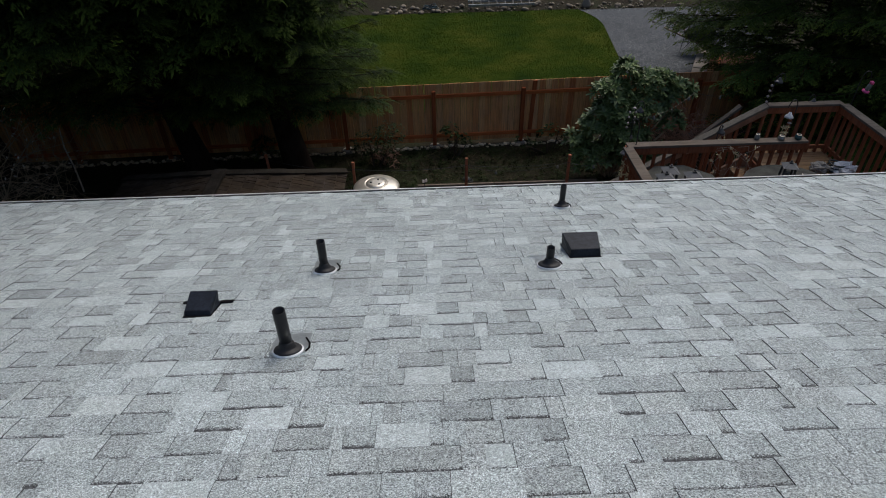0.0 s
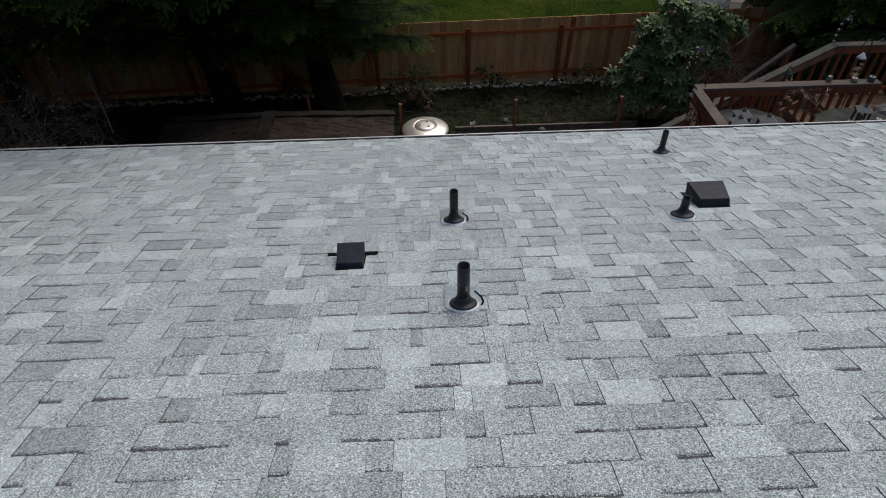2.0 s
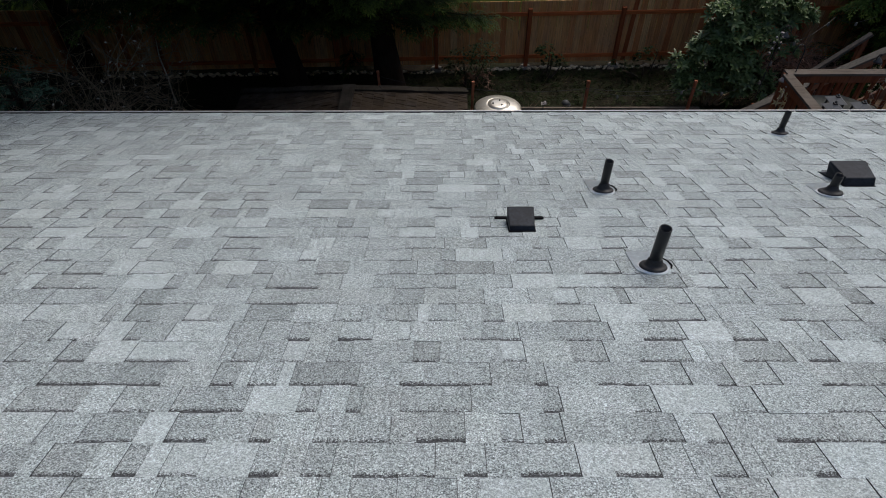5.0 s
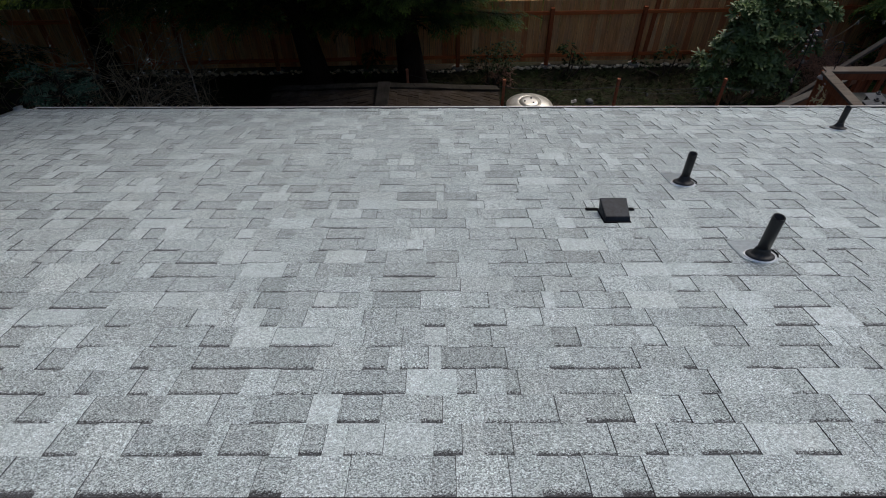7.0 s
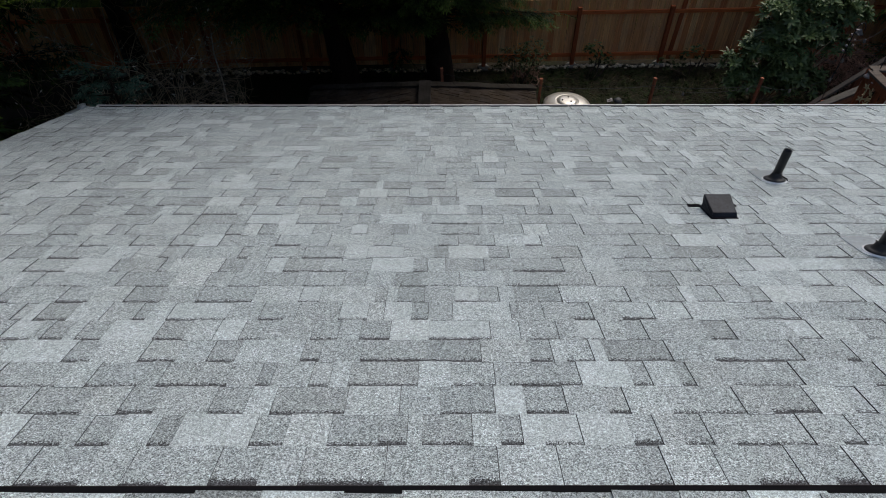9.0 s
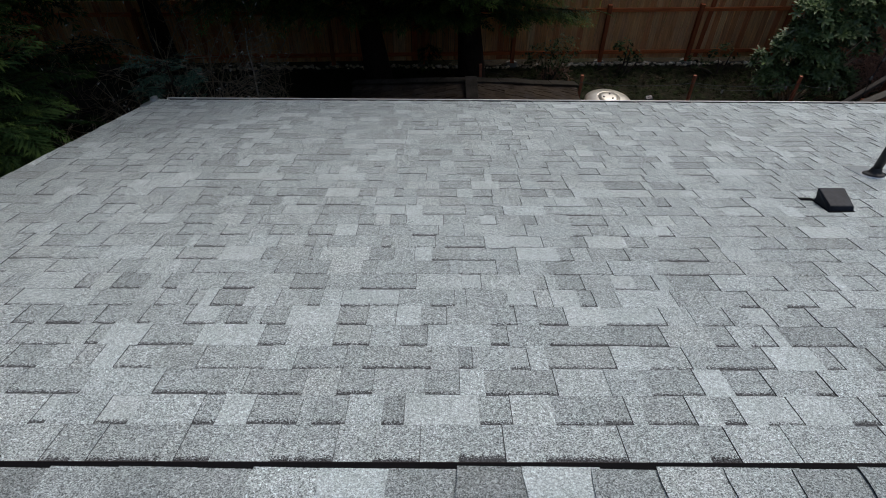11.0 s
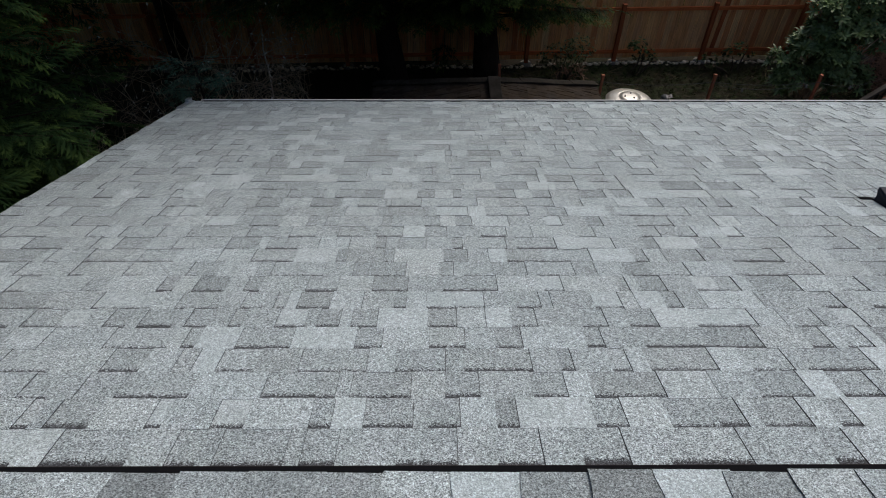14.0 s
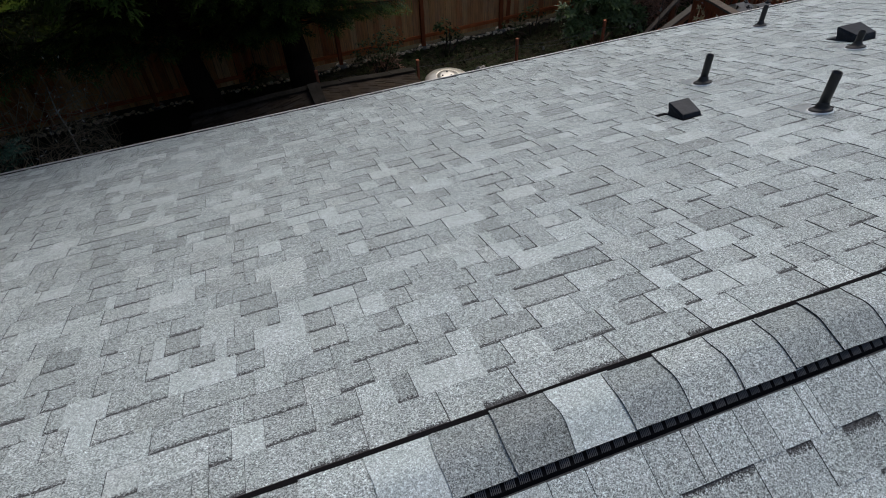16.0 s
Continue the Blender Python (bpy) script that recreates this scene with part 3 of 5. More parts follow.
def box_vent(x, s, w, front, crest, skirt, low, high, flare, label, wings):
    """A slant-backed exhaust vent whose short face is at s; its top rises to a crest over the open mouth, and its cheeks flare out there."""
    t = thing("box_vent", label, "roof vent", "exhaust vents on the roof", m=on_roof(x, s) @ pose(0, 0, 0, -PITCH, 0, 0))
    hw = w / 2
    # (y, z, half width) round one cheek, from the foot of the short face over the crest to the skirt
    side = [(0.0, 0.006, hw + 0.003), (front, low - 0.004, hw), (front + 0.006, low, hw - 0.002), (crest - 0.006, high, hw + flare), (crest, high - 0.004, hw + flare + 0.002), (crest + 0.005, high * 0.75, hw + flare), (crest + 0.001, high * 0.42, hw + flare), (crest + 0.012, high * 0.14, hw + flare * 0.8), (skirt, 0.010, hw + flare * 0.6)]
    bm = bmesh.new()
    left = [bm.verts.new((-q, y, z)) for y, z, q in side]
    right = [bm.verts.new((q, y, z)) for y, z, q in side]
    foot = [bm.verts.new((-hw - flare * 0.6, skirt, 0.002)), bm.verts.new((hw + flare * 0.6, skirt, 0.002)), bm.verts.new((hw + 0.003, 0, 0.002)), bm.verts.new((-hw - 0.003, 0, 0.002))]
    for k in range(len(side) - 1):
        bm.faces.new((left[k], right[k], right[k + 1], left[k + 1]))
    for row, f0, f1 in ((left, foot[3], foot[0]), (right, foot[2], foot[1])):
        for k in range(1, len(row) - 1):
            bm.faces.new((row[0], row[k], row[k + 1]))
        bm.faces.new((row[0], row[-1], f1, f0))
    bm.faces.new((left[0], right[0], foot[2], foot[3]))
    bm.faces.new((left[-1], right[-1], foot[1], foot[0]))
    bm.faces.new(foot)
    bmesh.ops.recalc_face_normals(bm, faces=bm.faces)
    long_edges = [e for e in bm.edges if len(e.link_faces) == 2 and e.calc_face_angle() > 0.5]
    bmesh.ops.bevel(bm, geom=long_edges, offset=0.0018, segments=2, affect="EDGES")
    part("hood", bm, VENT_PAINT, t, "satin black sheet-metal hood")
    part("flange", box(-hw - 0.008, hw + 0.008, -0.012, skirt + 0.004, 0.001, 0.0075, 0.001), RIDGE_BLACK, t, "black sealed metal flange")
    for s0, s1 in wings:
        part("flange_wing", box(s0, s1, skirt - 0.030, skirt + 0.004, 0.006, 0.0125, 0.001), RIDGE_BLACK, t, "exposed strip of black flange")
    part("screen", box(-hw * 0.8, hw * 0.8, crest + 0.004, skirt - 0.03, 0.007, 0.016, 0.001), ASPHALT, t, "dark mesh screen")
    return t


box_vent(0.487, 1.983, 0.143, 0.004, 0.148, 0.200, 0.040, 0.100, 0.006, "small black slant-back exhaust vent on grey shingles", ((-0.147, -0.07), (0.07, 0.147)))
box_vent(2.881, 2.728, 0.205, 0.004, 0.190, 0.300, 0.066, 0.128, 0.022, "large black slant-back exhaust vent beside a short pipe", ())

# ---- the ground and what lies on it ----


def fence_y(x):
    return 12.88 + 0.04 * (x - 2.0)


def ground_z(x, y):
    """Garden level near the house, the neighbour's lawn half a metre higher behind the fence."""
    t = min(max((y - fence_y(x) - 0.10) / 0.9, 0.0), 1.0)
    rise = 0.50 * t * t * (3 - 2 * t)
    soft = 0.05 * noise.noise((x * 0.35, y * 0.35, 0.0)) if abs(x) < 40 and abs(y) < 40 else 0.0
    return -0.12 + rise + soft * (1 - t)


def grid_sheet(xs, ys, height):
    verts = [(x, y, height(x, y)) for y in ys for x in xs]
    w = len(xs)
    faces = [(j * w + i, j * w + i + 1, (j + 1) * w + i + 1, (j + 1) * w + i) for j in range(len(ys) - 1) for i in range(w - 1)]
    return verts, faces


xs = [-900, -200, -60, -30] + list(np.arange(-20, 24.1, 0.5)) + [40, 80, 250, 900]
ys = [-900, -200, -60, -20] + list(np.arange(-8, 30.1, 0.4)) + [45, 90, 250, 900]
v, f = grid_sheet([float(a) for a in xs], [float(a) for a in ys], ground_z)
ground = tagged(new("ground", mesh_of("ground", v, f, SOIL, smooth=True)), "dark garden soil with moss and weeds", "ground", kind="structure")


def drive_edge(y):
    """The curved border between lawn and gravel drive."""
    return 7.60 + 0.10 * (y - 16.6) + (0.0 if y < 20.2 else -0.16 * (y - 20.2) ** 2)


lawn_rows = [float(a) for a in np.arange(13.75, 22.31, 0.25)]
verts, faces, cols = [], [], 48
for y in lawn_rows:
    x1 = drive_edge(y)
    for k in range(cols + 1):
        x = -14 + (x1 + 14) * k / cols
        verts.append((x, y, 0.40 + 0.012 * noise.noise((x * 1.3, y * 1.3, 2.0)) + 0.004))
faces = [(j * (cols + 1) + i, j * (cols + 1) + i + 1, (j + 1) * (cols + 1) + i + 1, (j + 1) * (cols + 1) + i) for j in range(len(lawn_rows) - 1) for i in range(cols)]
tagged(new("lawn", mesh_of("lawn", verts, faces, TURF, smooth=True)), "mown green lawn with yellowish patches", "lawn", kind="structure")
verts, faces, cols = [], [], 14
for y in lawn_rows:
    x0 = drive_edge(y) + 0.02
    for k in range(cols + 1):
        x = x0 + (13.0 - x0) * k / cols
        verts.append((x, y, 0.385 + 0.010 * noise.noise((x * 2, y * 2, 5.0))))
faces = [(j * (cols + 1) + i, j * (cols + 1) + i + 1, (j + 1) * (cols + 1) + i + 1, (j + 1) * (cols + 1) + i) for j in range(len(lawn_rows) - 1) for i in range(cols)]
tagged(new("gravel_drive", mesh_of("gravel_drive", verts, faces, GRAVEL, smooth=True)), "blue-grey gravel drive beside the lawn", "gravel drive", kind="structure")

# ---- the board fence ----
fence = thing("board_fence", "red-brown stained wooden board fence with posts", "fence")
board_w = 0.142
boards = []
for k in range(5):
    h = 1.478 + 0.001 * k
    boards.append(bpy.data.meshes.new("board"))
    bm = box(-board_w / 2 + 0.002, board_w / 2 - 0.002, 0, 0.019, 0, h)
    for vert in bm.verts:
        if vert.co.z > 1 and k % 2:
            vert.co.x *= 0.93
    bm.to_mesh(boards[-1])
    bm.free()
    boards[-1].materials.append(FENCE_WOOD)
lean = math.degrees(math.atan(0.04))
x = -13.0
while x < 15.0:
    child("board", random.choice(boards), fence, pose(x, fence_y(x) + random.uniform(0, 0.006), -0.02 + random.uniform(-0.002, 0.002), 0, random.uniform(-0.15, 0.15), lean))
    x += board_w + random.choice((0.0, 0.0, 0.001, 0.004, 0.008))
FOOTING = plain_material("weathered_footing_concrete", (0.13, 0.12, 0.10), 0.9, vary=0.3, scale=9)
posts_x = [1.97 + 2.14 * k for k in range(-7, 6)]
for p in posts_x:
    y = fence_y(p) - 0.05
    part("post", box(-0.045, 0.045, -0.045, 0.045, -0.25, 1.31, 0.006), FENCE_POST, fence, "", pose(p, y, 0, 0, 0, lean))
    part("footing", lathe([(0.14, -0.15), (0.15, -0.06), (0.13, -0.03), (0.02, -0.015)], 14), FOOTING, fence, "round concrete post footing", pose(p, y, -0.055))
    for z in (0.15, 1.175):
        x1 = p + 2.14 - 0.05
        part("rail", beam((p + 0.05, fence_y(p) - 0.022, z), (x1, fence_y(x1) - 0.022, z), 0.038, 0.085, 0.004), FENCE_RAIL, fence)
# dark board added where the shadow beside the post falls on the fence
part("board", box(-0.05, 0.05, -0.012, 0.012, 0, 1.455, 0.003), FENCE_POST, fence, "dark red board standing in for a post shadow", pose(4.32, fence_y(4.32) - 0.014, 0, 0, 2.5, lean))

# stones along the foot of the fence
stone_meshes = []
for k in range(6):
    bm = bmesh.new()
    bmesh.ops.create_icosphere(bm, subdivisions=2, radius=1.0)
    for vert in bm.verts:
        d = 1 + 0.22 * noise.noise(vert.co * 1.4 + Vector((k * 7.1, 0, 0)))
        vert.co = Vector((vert.co.x * d, vert.co.y * d * 0.8, vert.co.z * d * 0.6))
    me = bpy.data.meshes.new("stone")
    bm.to_mesh(me)
    bm.free()
    me.materials.append(STONE)
    me.polygons.foreach_set("use_smooth", [True] * len(me.polygons))
    stone_meshes.append(me)
border = thing("stone_border", "row of pale river stones along the fence foot", "stone border")
x = -8.5
while x < 6.6:
    s = random.uniform(0.028, 0.066)
    m = pose(x, fence_y(x) - random.uniform(0.06, 0.22), ground_z(x, 12.5) + s * 0.35, random.uniform(-20, 20), random.uniform(-20, 20), random.uniform(0, 360))
    child("stone", random.choice(stone_meshes), border, m @ Matrix.Diagonal((s, s, s, 1)))
    x += random.uniform(0.045, 0.085)

# ---- the hip-roofed shed ----
shed = thing("garden_shed", "low garden shed with a mossy brown hip roof", "shed")
APX, AY, AZ = -1.43, 7.64, 2.24
X0, X1, YF, ZE = -3.34, 0.37, 8.44, 1.72
YN = 5.35
bm = box(X0 + 0.25, X1 - 0.25, YN + 0.1, YF - 0.25, -0.3, ZE - 0.02)
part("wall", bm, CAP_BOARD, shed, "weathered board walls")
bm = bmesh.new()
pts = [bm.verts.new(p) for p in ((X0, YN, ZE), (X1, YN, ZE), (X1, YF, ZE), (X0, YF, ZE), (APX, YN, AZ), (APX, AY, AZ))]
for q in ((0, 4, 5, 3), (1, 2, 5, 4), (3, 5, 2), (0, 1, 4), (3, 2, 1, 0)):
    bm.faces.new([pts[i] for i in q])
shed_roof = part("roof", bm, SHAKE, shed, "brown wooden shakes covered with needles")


def shakes(side):
    """Rows of split shakes on one slope of the shed roof."""
    verts, faces = [], []
    xe = X1 if side > 0 else X0
    n_rows = 11
    for r in range(n_rows):
        t0, t1 = r / n_rows, (r + 1.25) / n_rows
        y = YN + 0.02
        while y < YF:
            w = random.uniform(0.05, 0.15)
            t_mid = (t0 + t1) / 2
            if y + w > AY + (YF - AY) * t_mid - 0.01:
                break
            o = len(verts)
            for t, lift in ((t0, 0.004), (min(t1, 1.02), 0.008 + random.uniform(0, 0.018))):
                px, pz = APX + (xe - APX) * t, AZ + (ZE - AZ) * t
                for yy in (y + 0.004, y + w - 0.004):
                    verts.append((px, yy, pz + lift))
            for t in (t0, min(t1, 1.02)):
                px, pz = APX + (xe - APX) * t, AZ + (ZE - AZ) * t
                for yy in (y + 0.004, y + w - 0.004):
                    verts.append((px, yy, pz - 0.002))
            quad = [(0, 1, 3, 2), (2, 3, 7, 6), (0, 2, 6, 4), (3, 1, 5, 7)]
            faces += [tuple(o + i for i in (q if side < 0 else q[::-1])) for q in quad]
            y += w
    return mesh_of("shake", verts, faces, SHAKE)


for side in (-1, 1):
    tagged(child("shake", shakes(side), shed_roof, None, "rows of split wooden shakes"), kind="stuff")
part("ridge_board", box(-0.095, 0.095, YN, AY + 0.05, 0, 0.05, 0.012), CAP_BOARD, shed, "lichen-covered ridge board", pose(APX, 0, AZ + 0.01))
for xe in (X0, X1):
    a, b = Vector((APX, AY, AZ + 0.02)), Vector((xe, YF, ZE + 0.03))
    d = (b - a)
    n_seg = 4
    for k in range(n_seg):
        p, q = a + d * (k / n_seg), a + d * ((k + 1.08) / n_seg)
        q = min(q, b + d * 0.03, key=lambda w: (w - a).length)
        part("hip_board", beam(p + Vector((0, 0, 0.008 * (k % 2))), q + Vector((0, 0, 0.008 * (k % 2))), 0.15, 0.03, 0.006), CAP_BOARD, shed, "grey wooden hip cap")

# ---- patio heater under the eave ----
heater = thing("patio_heater", "steel patio heater with a wide round reflector", "patio heater", m=pose(0.915, 8.13, ground_z(0.9, 8.1)))
rz = 1.80
part("reflector", lathe([(0.385, rz - 0.085), (0.39, rz - 0.078), (0.37, rz - 0.06), (0.30, rz - 0.028), (0.20, rz - 0.006), (0.185, rz - 0.004), (0.183, rz - 0.012), (0.17, rz - 0.012), (0.168, rz + 0.002), (0.10, rz + 0.010), (0.0, rz + 0.012)], 48), STEEL, heater, "round brushed steel reflector", None, True)
part("seam", beam((0.0, 0.17, rz - 0.004), (0.0, 0.365, rz - 0.055), 0.008, 0.006, 0), WIRE, heater)
for k in range(3):
    a = radians(70 + 120 * k)
    part("bolt", lathe([(0.014, rz), (0.014, rz + 0.022), (0.008, rz + 0.028)], 10), BLACK_PLASTIC, heater, "", pose(0.085 * math.cos(a), 0.085 * math.sin(a), 0))
part("burner", lathe([(0.10, rz - 0.42), (0.11, rz - 0.40), (0.09, rz - 0.12), (0.05, rz - 0.08)], 24), STEEL, heater, "", None, True)
part("pole", lathe([(0.03, 0.5), (0.03, rz - 0.42)], 14), STEEL, heater, "", None, True)
part("base", lathe([(0.24, 0.0), (0.24, 0.06), (0.20, 0.09), (0.20, 0.62), (0.06, 0.68)], 28), STEEL, heater, "", None, True)

# ---- rusty garden stakes with a wire between them ----
stakes = ((-1.12, 9.29, 1.65), (0.48, 8.47, 1.87), (2.45, 8.54, 1.83), (4.23, 8.50, 1.86))
for x, y, z in stakes:
    st = thing("garden_stake", "rusty square steel stake standing in the garden bed", "stake", "rusty stakes in the garden", m=pose(x, y, 0, random.uniform(-2, 2), random.uniform(-2, 2), random.uniform(-10, 10)))
    part("shaft", box(-0.022, 0.022, -0.022, 0.022, -0.35, z, 0.004), RUST, st)
    part("tip", box(-0.026, 0.026, -0.026, 0.026, z - 0.03, z + 0.012, 0.006), RUST, st)
wire_pts = []
for (a, b) in zip(stakes, stakes[1:]):
    for k in range(8):
        t = k / 8
        wire_pts.append((a[0] + (b[0] - a[0]) * t, a[1] + (b[1] - a[1]) * t, (a[2] + (b[2] - a[2]) * t) - 0.1 - 0.25 * t * (1 - t)))
wire = thing("garden_wire", "thin dark wire slung between rusty stakes", "wire")
part("strand", tube(wire_pts, 0.004, 5), WIRE, wire)

# ---- timber edging of the bed ----
for x0, x1 in ((1.55, 3.2), (3.22, 5.45)):
    edging = thing("timber_edging", "weathered timber edging board lying in the bed", "edging board", "edging boards in the bed", m=pose(0, 10.62, -0.14))
    part("board", box(x0, x1, -0.025, 0.025, 0, 0.25, 0.006), plain_material("weathered_edging_wood", (0.13, 0.10, 0.075), 0.9, vary=0.4, scale=7), edging)

# ---- scraps in the garden bed ----
scrap = thing("paper_scrap", "crumpled white scrap caught on a dark stalk", "litter", m=pose(1.73, 8.48, 1.49))
bm = bmesh.new()
bmesh.ops.create_grid(bm, x_segments=4, y_segments=3, size=0.042)
for vert in bm.verts:
    vert.co.z = 0.05 * noise.noise(vert.co * 14)
bmesh.ops.solidify(bm, geom=bm.faces[:], thickness=0.003)
part("sheet", bm, SHELL, scrap)
part("stalk", tube([(0, 0, 0), (-0.02, 0, -0.6), (-0.01, 0.02, -1.7)], 0.008, 6), WIRE, scrap)
for x, y, z in ((2.62, 10.75, 0.0), (3.35, 10.35, 0.0)):
    lt = thing("path_light", "small black solar path light on a spike", "garden light", "path lights in the bed", m=pose(x, y, ground_z(x, y)))
    part("cap", lathe([(0.09, 0.24), (0.085, 0.262), (0.05, 0.30), (0.0, 0.31)], 18), LANTERN_GREY, lt, "", None, True)
    part("lens", lathe([(0.05, 0.16), (0.055, 0.24)], 14), GLASSY, lt, "", None, True)
    part("spike", lathe([(0.006, -0.1), (0.012, 0.02), (0.012, 0.16)], 8), WIRE, lt)
pot = thing("flower_pot", "dark grey garden pot standing in weeds", "pot", m=pose(2.70, 10.95, ground_z(2.7, 10.9)))
part("bowl", lathe([(0.045, 0), (0.075, 0.08), (0.080, 0.10), (0.070, 0.10), (0.060, 0.06), (0.0, 0.055)], 18), LANTERN_GREY, pot, "", None, True)

# ---- the deck ----
FLOOR_Z = 2.24
RAIL_Z = 3.07
deck = thing("wooden_deck", "raised red-brown stained wooden deck with railings", "deck")
board = 0.138
y = 4.25
while y < 7.72:
    x0 = 4.50 if y + board < 6.62 else 6.94
    part("floor_board", box(x0, 8.10, y, y + board - 0.006, FLOOR_Z - 0.038, FLOOR_Z, 0.003), DECK_FLOOR, deck)
    y += board
for x0, x1, y0, y1 in ((4.50, 6.94, 6.58, 6.62), (6.90, 6.94, 6.62, 7.74), (6.94, 8.12, 7.74, 7.78), (8.10, 8.14, 4.25, 7.74), (4.46, 4.50, 4.25, 6.62)):
    part("rim_joist", box(x0, x1, y0, y1, FLOOR_Z - 0.24, FLOOR_Z - 0.045, 0.004), DECK_RED, deck)
for x, y in ((4.52, 6.56), (6.92, 6.62), (6.96, 7.70), (8.08, 7.70), (4.52, 4.5), (8.08, 4.5)):
    part("support_post", box(x - 0.05, x + 0.05, y - 0.05, y + 0.05, -0.3, FLOOR_Z - 0.05, 0.006), DECK_RED, deck)
baluster = bpy.data.meshes.new("baluster")
bm = box(-0.019, 0.019, -0.019, 0.019, 0, RAIL_Z - FLOOR_Z - 0.02, 0.003)
bm.to_mesh(baluster)
bm.free()
baluster.materials.append(DECK_RED)


def railing(a, b):
    """A level railing: worn flat cap, face boards, balusters."""
    a, b = Vector((*a, 0)), Vector((*b, 0))
    d = (b - a).normalized()
    side = Vector((-d.y, d.x, 0))
    part("rail_cap", beam(a + Vector((0, 0, RAIL_Z - 0.018)), b + Vector((0, 0, RAIL_Z - 0.018)), 0.135, 0.036, 0.006), DECK_CAP, deck, "grey worn rail cap")
    for k in (-1, 1):
        o = side * (0.040 * k)
        part("face_rail", beam(a + o + Vector((0, 0, RAIL_Z - 0.085)), b + o + Vector((0, 0, RAIL_Z - 0.085)), 0.036, 0.095, 0.004), DECK_RED, deck)
    part("bottom_rail", beam(a + Vector((0, 0, FLOOR_Z + 0.09)), b + Vector((0, 0, FLOOR_Z + 0.09)), 0.036, 0.06, 0.004), DECK_RED, deck)
    n = max(2, round((b - a).length / 0.135))
    for k in range(n + 1):
        p = a + (b - a) * (k / n)
        child("baluster", baluster, deck, pose(p.x, p.y, FLOOR_Z, 0, 0, math.degrees(math.atan2(d.y, d.x))))


railing((4.50, 6.59), (6.95, 6.59))
railing((4.50, 4.40), (4.50, 6.53))
railing((6.95, 7.72), (8.09, 7.72))
railing((8.09, 4.40), (8.09, 7.66))

stairs = thing("deck_stairs", "wooden stairs with red-brown handrail down from the deck", "stairs")
n_steps, going = 12, 0.295
rise = (FLOOR_Z + 0.12) / n_steps
for k in range(1, n_steps):
    x = 6.90 - going * k
    part("tread", box(x, x + going + 0.02, 6.66, 7.66, FLOOR_Z - rise * k - 0.038, FLOOR_Z - rise * k, 0.004), DECK_FLOOR, stairs)
for y in (6.66, 7.69):
    part("stringer", beam((6.92, y, FLOOR_Z - 0.10), (6.90 - going * n_steps, y, -0.20), 0.04, 0.26, 0.004), TAN_WOOD, stairs, "pale unpainted stringer")
top, foot = Vector((6.95, 7.72, RAIL_Z - 0.018)), Vector((6.95 - 3.0, 7.72, RAIL_Z - 0.018 - 3.0 * 0.59))
part("handrail", beam(top, foot, 0.135, 0.036, 0.006), DECK_CAP, stairs, "worn sloping handrail cap")
for k in (-1, 1):
    o = Vector((0, 0.04 * k, -0.07))
    part("face_rail", beam(top + o, foot + o, 0.036, 0.095, 0.004), TAN_WOOD if k < 0 else DECK_RED, stairs, "sun-bleached face board" if k < 0 else "")
for k in range(1, 17):
    t = k / 17
    p = top + (foot - top) * t
    part("baluster", box(p.x - 0.019, p.x + 0.019, 7.70, 7.74, p.z - 1.0, p.z - 0.03, 0.003), DECK_RED, stairs)
for t in (0.33, 0.66, 0.99):
    p = top + (foot - top) * t
    part("newel_post", box(p.x - 0.045, p.x + 0.045, 7.75, 7.84, -0.3, p.z - 0.02, 0.005), DECK_RED, stairs)
side_rail = thing("garden_handrail", "weathered sloping wooden handrail on reddish posts", "handrail")
a, b = Vector((7.72, 9.8, 2.10)), Vector((5.95, 9.8, 0.40))
part("rail", beam(a, b, 0.10, 0.05, 0.006), DECK_CAP, side_rail, "grey weathered rail")
for t in (0.04, 0.5, 0.94):
    p = a + (b - a) * t
    part("post", box(p.x - 0.045, p.x + 0.045, 9.76, 9.84, -0.3, p.z - 0.02, 0.005), DECK_RED, side_rail)


# ---- things on the deck ----
def table(x, y, z, rx, ry, sides, label):
    t = thing("patio_table", label, "table", "tables on the deck", m=pose(x, y, FLOOR_Z, 0, 0, 180 / sides))
    h = z - FLOOR_Z
    stretch = Matrix.Diagonal((rx, ry, 1, 1))
    part("tabletop", lathe([(0.96, h - 0.035), (1.0, h - 0.03), (1.0, h - 0.006), (0.985, h), (0.0, h)], sides, None, stretch), LEAD, t, "grey weathered tabletop")
    for sx in (-1, 1):
        for sy in (-1, 1):
            part("leg", box(sx * rx * 0.6 - 0.02, sx * rx * 0.6 + 0.02, sy * ry * 0.6 - 0.02, sy * ry * 0.6 + 0.02, 0, h - 0.03, 0.004), LANTERN_GREY, t)
    return t


table(5.08, 5.98, 2.80, 0.54, 0.52, 8, "grey octagonal patio table with lanterns on it")
table(6.45, 5.92, 2.80, 0.55, 0.48, 32, "grey round patio table with jars and lanterns")


